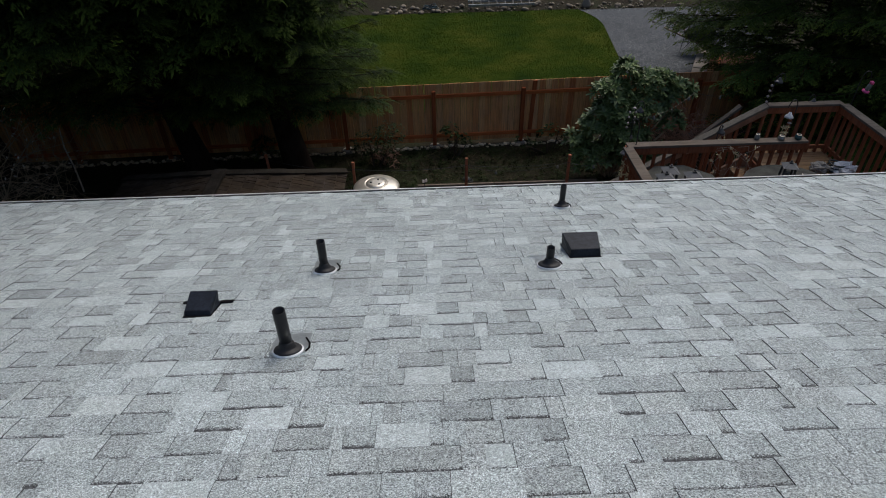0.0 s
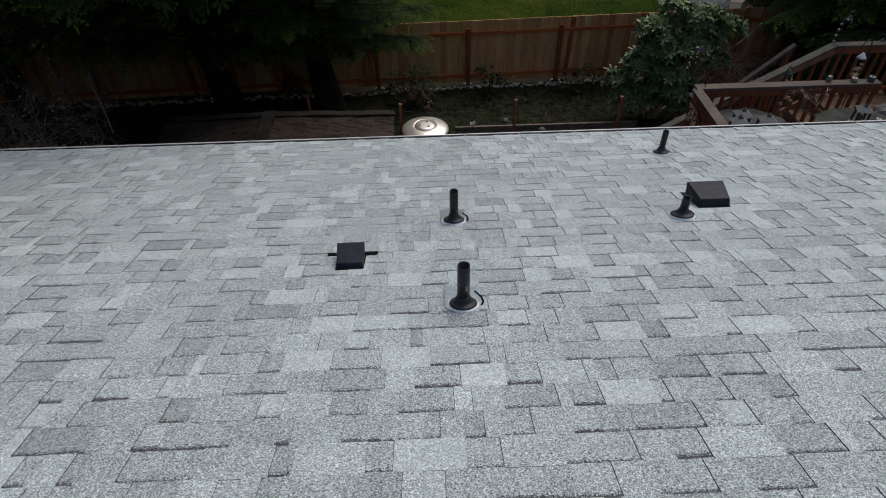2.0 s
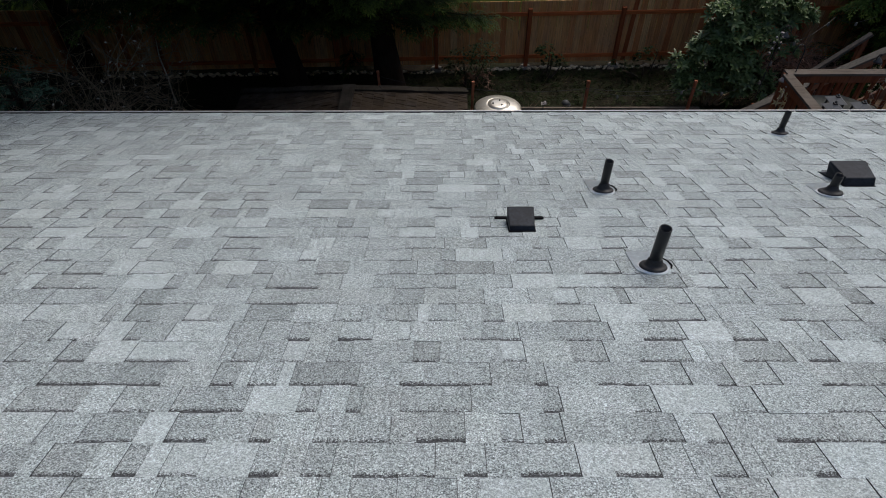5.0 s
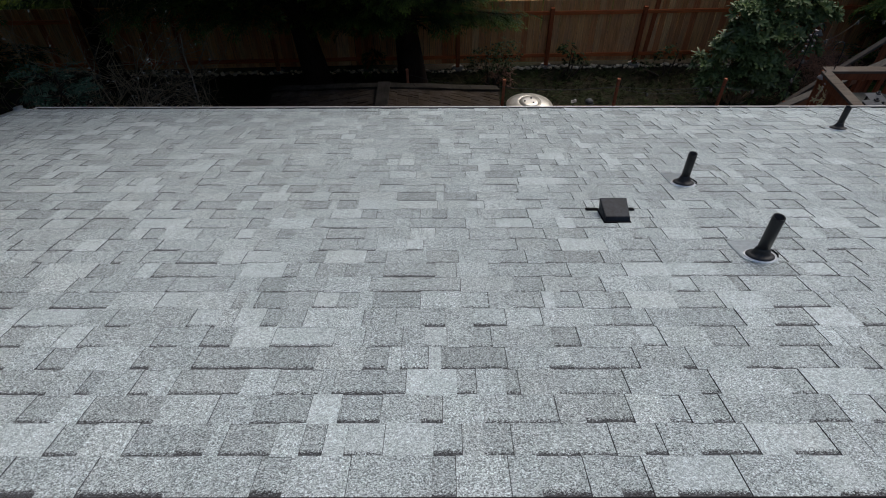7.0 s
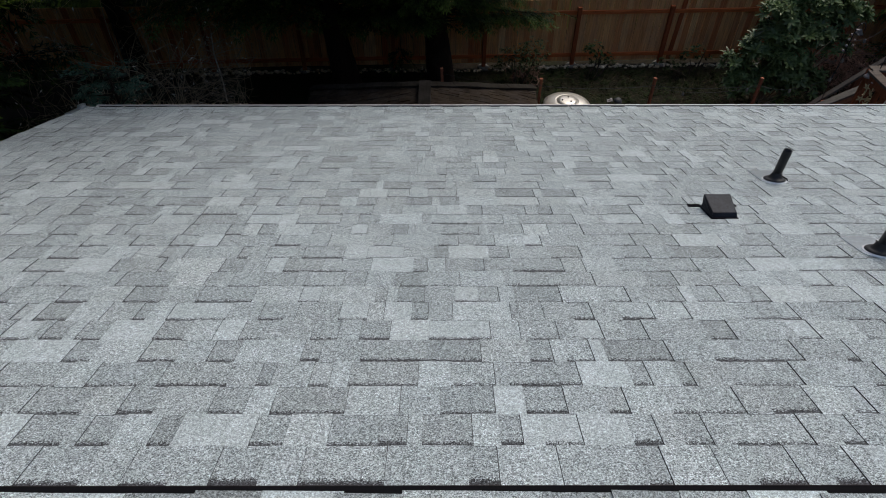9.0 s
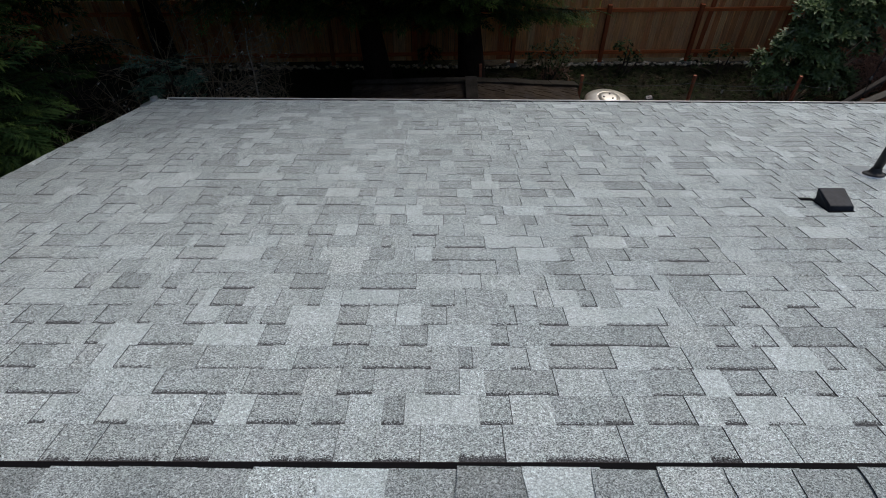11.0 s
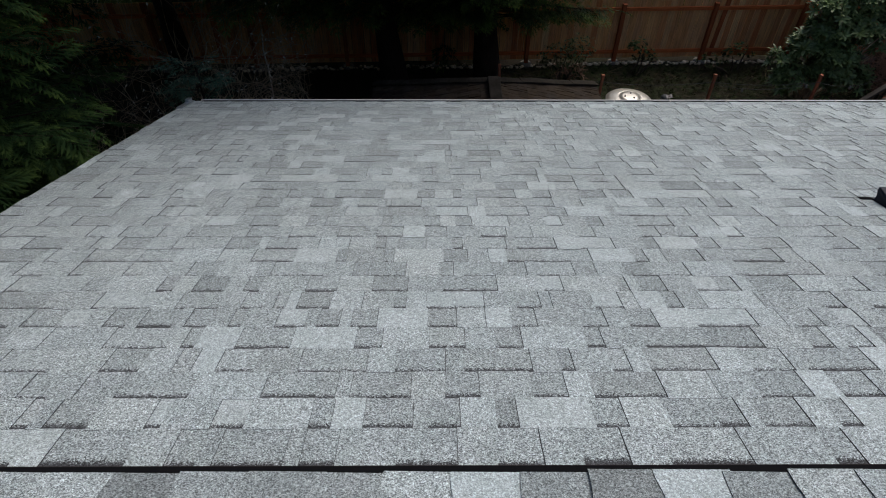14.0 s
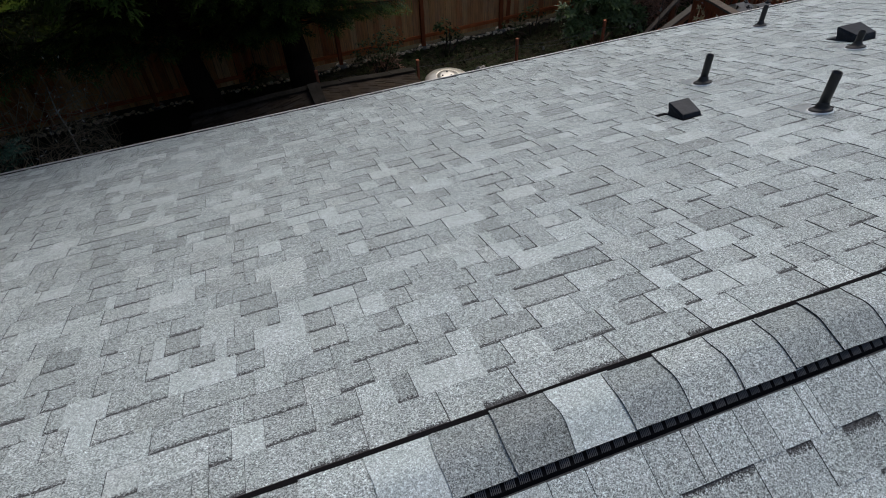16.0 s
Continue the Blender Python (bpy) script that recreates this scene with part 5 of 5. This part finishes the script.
    for k in (0, 1, 2):
        if mats4[k]:
            v, tr, uv = (*sprays, SHADE_BOUGH)[k]
            child("crown", scatter("crown", v, tr, uv, mats4[k], mat), t, None, "drooping fan-shaped evergreen sprays")
    return t


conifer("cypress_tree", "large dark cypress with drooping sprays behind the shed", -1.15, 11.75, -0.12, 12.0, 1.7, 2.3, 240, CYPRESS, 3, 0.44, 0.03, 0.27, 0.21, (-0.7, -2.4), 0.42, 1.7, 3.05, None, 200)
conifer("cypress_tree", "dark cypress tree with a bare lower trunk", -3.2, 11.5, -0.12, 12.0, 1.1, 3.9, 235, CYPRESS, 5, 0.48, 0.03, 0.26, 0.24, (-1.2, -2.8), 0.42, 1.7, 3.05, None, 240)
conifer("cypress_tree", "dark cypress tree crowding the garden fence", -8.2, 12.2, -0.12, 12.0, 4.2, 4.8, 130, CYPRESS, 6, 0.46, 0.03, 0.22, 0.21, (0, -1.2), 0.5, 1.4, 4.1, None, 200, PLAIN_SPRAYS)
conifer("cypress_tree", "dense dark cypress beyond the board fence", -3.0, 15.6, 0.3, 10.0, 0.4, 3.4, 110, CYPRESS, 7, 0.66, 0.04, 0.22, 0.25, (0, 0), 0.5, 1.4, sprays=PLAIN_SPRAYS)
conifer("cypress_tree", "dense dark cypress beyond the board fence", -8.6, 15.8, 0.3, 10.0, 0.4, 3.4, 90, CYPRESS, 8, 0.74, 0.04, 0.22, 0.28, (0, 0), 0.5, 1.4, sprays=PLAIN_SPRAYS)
conifer("cypress_tree", "dense dark cypress behind the wooden deck", 11.6, 10.4, 0.0, 10.0, 0.3, 3.5, 200, CYPRESS_LIT, 11, 0.50, 0.05, 0.2, 0.21, (0, 0), 0.5, 1.5, sprays=PLAIN_SPRAYS)
conifer("cypress_tree", "dark evergreen tree overhanging the gravel drive", 11.3, 13.5, 0.35, 9.0, 0.5, 4.5, 240, CYPRESS_LIT, 13, 0.52, 0.03, 0.2, 0.19, (0, 0), 0.5, 1.5, -9.0, lambda x, y, z: z > 8.30 - 0.8 * x and x > 7.1, sprays=PLAIN_SPRAYS)
conifer("cedar_tree", "bright-tipped cedar tree beside the roof edge", -7.4, 3.5, -0.12, 9.0, 0.9, 3.2, 220, CEDAR, 17, 0.33, 0.03, 0.2, 0.128, (0, 0), 0.6, 1.3, -9.0, lambda x, y, z: x < -6.5 + 0.9 * (z - 2.6), 110, FEATHERS)
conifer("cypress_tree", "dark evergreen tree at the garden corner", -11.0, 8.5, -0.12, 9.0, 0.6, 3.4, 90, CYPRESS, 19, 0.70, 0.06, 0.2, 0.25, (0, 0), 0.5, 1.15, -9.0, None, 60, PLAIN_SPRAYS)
conifer("juniper_bush", "blue-green juniper rising beside the roof corner", -5.30, 5.95, -0.12, 3.45, 0.6, 0.60, 60, JUNIPER, 23, 0.24, -0.05, 0.07, 0.12, sprays=PLAIN_SPRAYS)


def leaf_whorl(n=9, length=1.0, width=0.15, droop=0.55, seed=0):
    """A ring of long oval leaves round a shoot tip, unit length, shoot along y."""
    r = np.random.default_rng(seed)
    verts, tris, uvs = [], [], []
    for k in range(n):
        a = 2 * math.pi * k / n + r.uniform(-0.25, 0.25)
        tilt = r.uniform(0.15, 0.75)
        out = np.array([math.cos(a), tilt, math.sin(a)])
        out = out / np.linalg.norm(out)
        side = np.cross(out, (0, 1, 0))
        side = side / np.linalg.norm(side)
        ln = length * r.uniform(0.75, 1.1)
        o = len(verts)
        mid1 = out * ln * 0.35 + np.array([0, 0.02, 0])
        mid2 = out * ln * 0.75 - np.array([0, droop * 0.10, 0])
        tip = out * ln - np.array([0, droop * 0.25, 0])
        lift = np.array([0, 0.035, 0])
        verts += [np.zeros(3), mid1 + side * width * 0.9 + lift, mid1, mid1 - side * width * 0.9 + lift, mid2 + side * width * 0.75 + lift, mid2, mid2 - side * width * 0.75 + lift, tip]
        tris += [tuple(o + i for i in q) for q in ((0, 1, 2), (0, 2, 3), (1, 4, 2), (2, 4, 5), (2, 5, 3), (3, 5, 6), (4, 7, 5), (5, 7, 6))]
        uvs += [(0.5, 0), (0, 0.3), (0.5, 0.3), (1, 0.3), (0, 0.6), (0.5, 0.6), (1, 0.6), (0.5, 0.8)]
    return np.array(verts), np.array(tris), np.array(uvs)


WHORL = leaf_whorl()


def leafy_bush(name, label, center, lumps, n, size, mat, seed, bark=TWIG_BARK, whorl=WHORL):
    """Shoots with whorls of leaves over several uneven lumps."""
    r = np.random.default_rng(seed)
    t = thing(name, label, "shrub", m=pose(*center))
    mats4, wood = [], ([], [])
    for cx, cy, cz, rx, ry, rz, share in lumps:
        for k in range(max(2, int(8 * share))):
            a = r.uniform(0, 6.28)
            tip = (cx + 0.6 * rx * math.cos(a), cy + 0.6 * ry * math.sin(a), cz + rz * r.uniform(-0.1, 0.7))
            midp = (0.5 * cx + 0.15 * math.cos(a), 0.5 * cy + 0.15 * math.sin(a), cz * 0.5)
            wood = ([], [])
            add_tube(wood, [(0.1 * math.cos(a), 0.1 * math.sin(a), -0.1), midp, tip], [0.025, 0.018, 0.006], 5)
            child("stem", mesh_of("stem", wood[0], wood[1], bark, smooth=True), t)
        for k in range(int(n * share)):
            d = r.normal(0, 1, 3)
            d[2] = abs(d[2]) * 0.9 - 0.15 if r.uniform() < 0.85 else d[2]
            d = d / np.linalg.norm(d)
            bumpy = 1 + 0.38 * noise.noise(Vector(d * 2.3) + Vector((seed, cx, cz)))
            q = r.uniform(0.72, 1.03) ** 0.6 * bumpy
            p = np.array([cx, cy, cz]) + d * np.array([rx, ry, rz]) * q
            if p[2] < 0.05:
                continue
            ax = d * 0.7 + np.array([0, 0, 0.8]) + r.normal(0, 0.3, 3)
            mats4.append(frame_matrix(p, ax, r.normal(0, 1, 3), size * r.uniform(0.7, 1.2)))
    child("foliage", scatter("foliage", *whorl, mats4, mat), t)
    return t


leafy_bush("rhododendron", "large rhododendron bush with long glossy green leaves", (5.85, 11.2, -0.12),
           ((0.07, 0.05, 2.40, 0.24, 0.24, 0.20, 0.10), (-0.25, -0.05, 2.02, 0.34, 0.30, 0.26, 0.18), (0.72, 0.05, 2.10, 0.42, 0.36, 0.28, 0.26), (1.20, 0.0, 1.92, 0.32, 0.30, 0.24, 0.17),
            (0.55, -0.1, 1.70, 0.42, 0.36, 0.28, 0.22), (-0.10, -0.1, 1.62, 0.40, 0.34, 0.30, 0.24), (-0.30, -0.1, 1.25, 0.42, 0.36, 0.32, 0.26), (0.20, -0.15, 1.15, 0.45, 0.40, 0.34, 0.26), (1.20, 0.0, 1.25, 0.24, 0.22, 0.22, 0.09),
            (-0.80, -0.05, 0.92, 0.24, 0.22, 0.24, 0.09), (-0.40, -0.2, 0.55, 0.48, 0.36, 0.36, 0.25), (0.30, -0.25, 0.75, 0.50, 0.40, 0.40, 0.26), (0.75, -0.2, 0.45, 0.42, 0.36, 0.36, 0.16)), 430, 0.175, RHODO, 31)
small = leaf_whorl(7, 1.0, 0.22, 0.5, 4)
leafy_bush("fence_shrub", "small dark shrub growing against the fence", (0.55, 12.0, -0.12), ((0.0, 0.0, 0.45, 0.55, 0.3, 0.5, 0.5), (0.35, 0.1, 0.6, 0.35, 0.25, 0.45, 0.3)), 620, 0.038, WEED, 37, DARK_TWIG, small)
leafy_bush("fence_shrub", "low leafy plant at the fence foot", (2.35, 12.35, -0.12), ((0.0, 0.0, 0.55, 0.25, 0.12, 0.25, 0.3), (0.3, 0, 0.35, 0.2, 0.1, 0.2, 0.15)), 150, 0.06, WEED, 41, DARK_TWIG, small)
leafy_bush("fence_shrub", "low leafy plant at the fence foot", (4.75, 12.45, -0.12), ((0.0, 0.0, 0.4, 0.35, 0.15, 0.3, 0.3), (-0.6, -0.1, 0.25, 0.35, 0.15, 0.2, 0.2)), 190, 0.055, WEED, 43, DARK_TWIG, small)


def bare_shrub(name, label, x, y, z, height, spread, stems, seed, bark, buds=0.0, depth=4, aim=(0, 0)):
    """Forking bare twigs with a few pale buds."""
    r = np.random.default_rng(seed)
    t = thing(name, label, "shrub", m=pose(x, y, z))
    wood, mats4 = ([], []), []

    def grow(p, d, ln, rad, level):
        pts, q = [tuple(p)], np.array(p, float)
        for k in range(6):
            d = d + r.normal(0, 0.50, 3) + np.array([0, 0, 0.05])
            if x < -4 and q[0] + x > -4.6:
                d[0] = -abs(d[0])
            d = d / np.linalg.norm(d)
            q = q + d * ln / 5
            pts.append(tuple(q))
        add_tube(wood, pts, [rad * (1 - 0.075 * k) for k in range(7)], 3 if level > 2 else 5)
        if level >= depth or (x < -4 and q[0] + x > -4.3):
            if r.uniform() < buds:
                mats4.append(frame_matrix(q, d, (0.3, 0.2, 1), 0.06))
            return
        for k in range(int(r.integers(2, 5)) + (1 if level < 3 else -(level > 3))):
            f = r.uniform(0.45, 1.0)
            s = np.array(pts[1 + int(f * 5.99 - 0.8)])
            nd = d + r.normal(0, 0.62, 3) * np.array([1, 1, 0.8])
            grow(s, nd / np.linalg.norm(nd), ln * r.uniform(0.5, 0.78), max(rad * 0.62, 0.0030), level + 1)

    for k in range(stems):
        a = r.uniform(0, 6.28)
        d = np.array([spread * math.cos(a) + aim[0], spread * math.sin(a) + aim[1], 1.0])
        grow((0.15 * math.cos(a), 0.15 * math.sin(a), -0.1), d / np.linalg.norm(d), height * r.uniform(0.30, 0.46), 0.0125, 1)
    child("branchwork", mesh_of("branchwork", wood[0], wood[1], bark, smooth=True), t)
    if mats4:
        v = np.array(kite(np.zeros(3), np.array([0, 1.0, 0]), 0.2, 1.0, np.array([0, 0, 1.0])) + kite(np.zeros(3), np.array([0, 1.0, 0]), 0.2, 1.0, np.array([1.0, 0, 0])))
        tagged(child("bud", scatter("bud", v, np.array([(0, 1, 2), (0, 2, 3), (4, 5, 6), (4, 6, 7)]), np.zeros((8, 2)), mats4, BUD), t), kind="stuff")
    return t


bare_shrub("magnolia_shrub", "bare grey magnolia shrub with pale furry buds", -5.45, 8.0, -0.12, 6.4, 0.42, 7, 51, TWIG_BARK, 0.4, 4)
bare_shrub("magnolia_shrub", "bare grey twiggy shrub beside the roof corner", -6.3, 8.6, -0.12, 6.4, 0.42, 5, 53, TWIG_BARK, 0.3, 4)
bare_shrub("magnolia_shrub", "tall bare twiggy shrub in the dark corner", -7.3, 9.2, -0.12, 6.4, 0.42, 4, 57, TWIG_BARK, 0.3, 4)
bare_shrub("bare_shrub", "tangle of bare reddish twigs before the fence", 8.15, 10.9, -0.1, 3.0, 0.6, 12, 59, RED_TWIG, 0.0, 5)
bare_shrub("bare_shrub", "thin bare sapling behind the rhododendron", 7.6, 12.4, 0.0, 2.0, 0.35, 4, 61, RED_TWIG, 0.0, 3)
bare_shrub("bare_shrub", "thin dry stalks beside the fence", 0.9, 12.1, -0.1, 1.3, 0.3, 6, 63, RED_TWIG, 0.0, 3)
pole = thing("birch_stem", "thin pale leaning birch stem in the shade", "tree", m=pose(-5.98, 11.2, -0.12))
part("trunk", tube([(0, 0, -0.2), (0.02, 0.02, 0.6), (0.0, 0.0, 1.1), (0.05, 0.03, 1.55)], [0.020, 0.017, 0.015, 0.008], 8), plain_material("birch_bark", (0.66, 0.60, 0.52), 0.7, vary=0.5, scale=14), pole)

# ---- unseen ring round the place, standing in for woods ----
verts, faces = [], []
n_ring = 160
for k in range(n_ring):
    a = 2 * math.pi * k / n_ring
    rr = 46 + 5 * noise.noise((math.cos(a) * 4, math.sin(a) * 4, 0))
    # ring made tall so that it cuts off the low sky light
    h = 21 + 5 * noise.noise((math.cos(a) * 9, math.sin(a) * 9, 4)) + 3 * noise.noise((math.cos(a) * 30, math.sin(a) * 30, 9))
    verts += [(rr * math.cos(a), rr * math.sin(a) + 6, -1.0), ((rr + 1) * math.cos(a), (rr + 1) * math.sin(a) + 6, h * 0.6), ((rr + 4) * math.cos(a), (rr + 4) * math.sin(a) + 6, h)]
for k in range(n_ring):
    j = (k + 1) % n_ring
    faces += [(3 * k, 3 * k + 1, 3 * j + 1, 3 * j), (3 * k + 1, 3 * k + 2, 3 * j + 2, 3 * j + 1)]
tagged(new("backdrop", mesh_of("backdrop", verts, faces, plain_material("unseen_woods", (0.022, 0.036, 0.018), 0.95, vary=0.4, scale=0.6, fine=4.0, spec=0.1))), "unseen dark ring standing in for woods, blocks low skylight", "backdrop", kind="structure")

# ---- ground cover ----
tuft = spray_template(3, 0, 0.085, 0.2, 9)
m4 = []
for k in range(13500):
    x, y = rng.uniform(-3.5, 8.5), rng.uniform(8.2, 12.6)
    if noise.noise((x * 0.8, y * 0.8, 3.0)) < -0.55 + 0.3 * (x < 0):
        continue
    d = np.array([rng.normal(0, 1), rng.normal(0, 1), rng.uniform(0.3, 1.6)])
    m4.append(frame_matrix((x, y, ground_z(x, y)), d, (0.1, 0.2, 1), rng.uniform(0.06, 0.18)))
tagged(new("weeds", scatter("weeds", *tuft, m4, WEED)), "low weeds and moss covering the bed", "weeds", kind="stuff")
blade = (np.array([(-0.05, 0, 0), (0.05, 0, 0), (0.01, 1, 0.0)]), np.array([(0, 1, 2)]), np.array([(0, 0), (1, 0), (0.5, 1.0)]))
m4 = []
for k in range(1500):
    x, y = rng.uniform(-2, 7.5), rng.uniform(8.6, 12.5)
    d = np.array([rng.normal(0, 1.2), rng.normal(0, 1.2), rng.uniform(0.2, 0.9)])
    m4.append(frame_matrix((x, y, ground_z(x, y)), d, rng.normal(0, 1, 3), rng.uniform(0.15, 0.42)) @ np.diag((0.25, 1, 1, 1)))
tagged(new("dry_grass", scatter("dry_grass", *blade, m4, DRY)), "dry fallen stalks among the weeds", "dry grass", kind="stuff")
m4 = []
for k in range(60000):
    y = rng.uniform(13.8, 22.3)
    x = rng.uniform(-2.5, drive_edge(y) - 0.01)
    d = np.array([rng.normal(0, 0.6), rng.normal(0, 0.6), 1.0])
    m4.append(frame_matrix((x, y, 0.40), d, rng.normal(0, 1, 3), rng.uniform(0.03, 0.055)) @ np.diag((2.2, 1, 1, 1)))
tagged(new("grass", scatter("grass", *blade, m4, BLADE)), "short mown grass blades of the lawn", "grass", kind="stuff")

# ---- shingles, course by course ----
WIDTHS = (0.05, 0.07, 0.09, 0.105, 0.12, 0.14, 0.16, 0.185, 0.21, 0.25)


def tab_arrays(w, length, high, skew=0.0):
    """A tab: its upper end tucked under the course above, its lower end proud. Corners, faces, slots, uvs."""
    z0, z1 = (0.0030, 0.0050) if high else (0.0002, 0.0020)
    g = 0.0003
    gl = 0.0020 if high else g
    top = [(gl, 0, z0), (w - g, 0, z0), (w - g + skew, length, z1), (gl + skew, length, z1)]
    low = [(x, y, -0.004) for x, y, _ in top]
    faces = [(0, 1, 2, 3), (3, 2, 6, 7), (0, 3, 7, 4), (2, 1, 5, 6), (1, 0, 4, 5)]
    return top + low, faces


def tab_mesh(w, length, high, island=False):
    v, f = tab_arrays(w, length, high)
    uv = []
    for q in f:
        uv += [(v[i][0], v[i][1]) for i in q]
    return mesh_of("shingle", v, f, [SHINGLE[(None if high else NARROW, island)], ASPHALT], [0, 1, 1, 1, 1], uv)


TABS = {(w, high): tab_mesh(w, EXPOSURE + 0.004, high) for w in WIDTHS for high in (False, True)}


def lay_shingles(parent, x0, x1, near, seed, band=NARROW):
    """Lays the tabs of one slope; those in the stretch near = (x0, x1, rows) are pieces of their own, the others one mesh."""
    r = random.Random(seed)
    joined = {False: ([], [], [], []), True: ([], [], [], [])}
    n_rows = int((RUN - FIRST) / EXPOSURE) + 2
    count = 0
    for row in range(n_rows):
        s0 = 0.0 if row == 0 else FIRST + EXPOSURE * (row - 1)
        length = min(FIRST if row == 0 else EXPOSURE, RUN + 0.012 - s0) + 0.004
        if length < 0.03:
            continue
        x, high = x0 - r.uniform(0, 0.012), r.random() < 0.5
        while x < x1 - 0.03:
            w = r.choice(WIDTHS)
            w = min(w, x1 - x)
            if w < 0.05:
                break
            if band == WIDE and row == 0:
                high = True
            own = w in WIDTHS and near[0] < x < near[1] and 1 <= row < near[2] and count < 300
            if own:
                child("shingle", TABS[(w, high)], parent, pose(x, s0 + r.uniform(-0.0015, 0.0015), r.uniform(-0.0005, 0.0008)))
                count += 1
            else:
                v, f = tab_arrays(w, length, high)
                vs, fs, sl, uv = joined[high]
                o = len(vs)
                dz, dy = r.uniform(-0.0005, 0.0008), r.uniform(-0.0015, 0.0015)
                vs += [(px + x, py + s0 + dy, pz + dz) for px, py, pz in v]
                fs += [tuple(o + i for i in q) for q in f]
                sl += [0, 1, 1, 1, 1]
                for q in f:
                    uv += [(v[i][0], v[i][1]) for i in q]
            x += w
            high = not high if r.random() < 0.88 else high
    for high, (vs, fs, sl, uv) in joined.items():
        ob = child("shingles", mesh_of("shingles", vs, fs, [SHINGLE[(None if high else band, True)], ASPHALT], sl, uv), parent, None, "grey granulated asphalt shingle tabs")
        tagged(ob, kind="stuff")


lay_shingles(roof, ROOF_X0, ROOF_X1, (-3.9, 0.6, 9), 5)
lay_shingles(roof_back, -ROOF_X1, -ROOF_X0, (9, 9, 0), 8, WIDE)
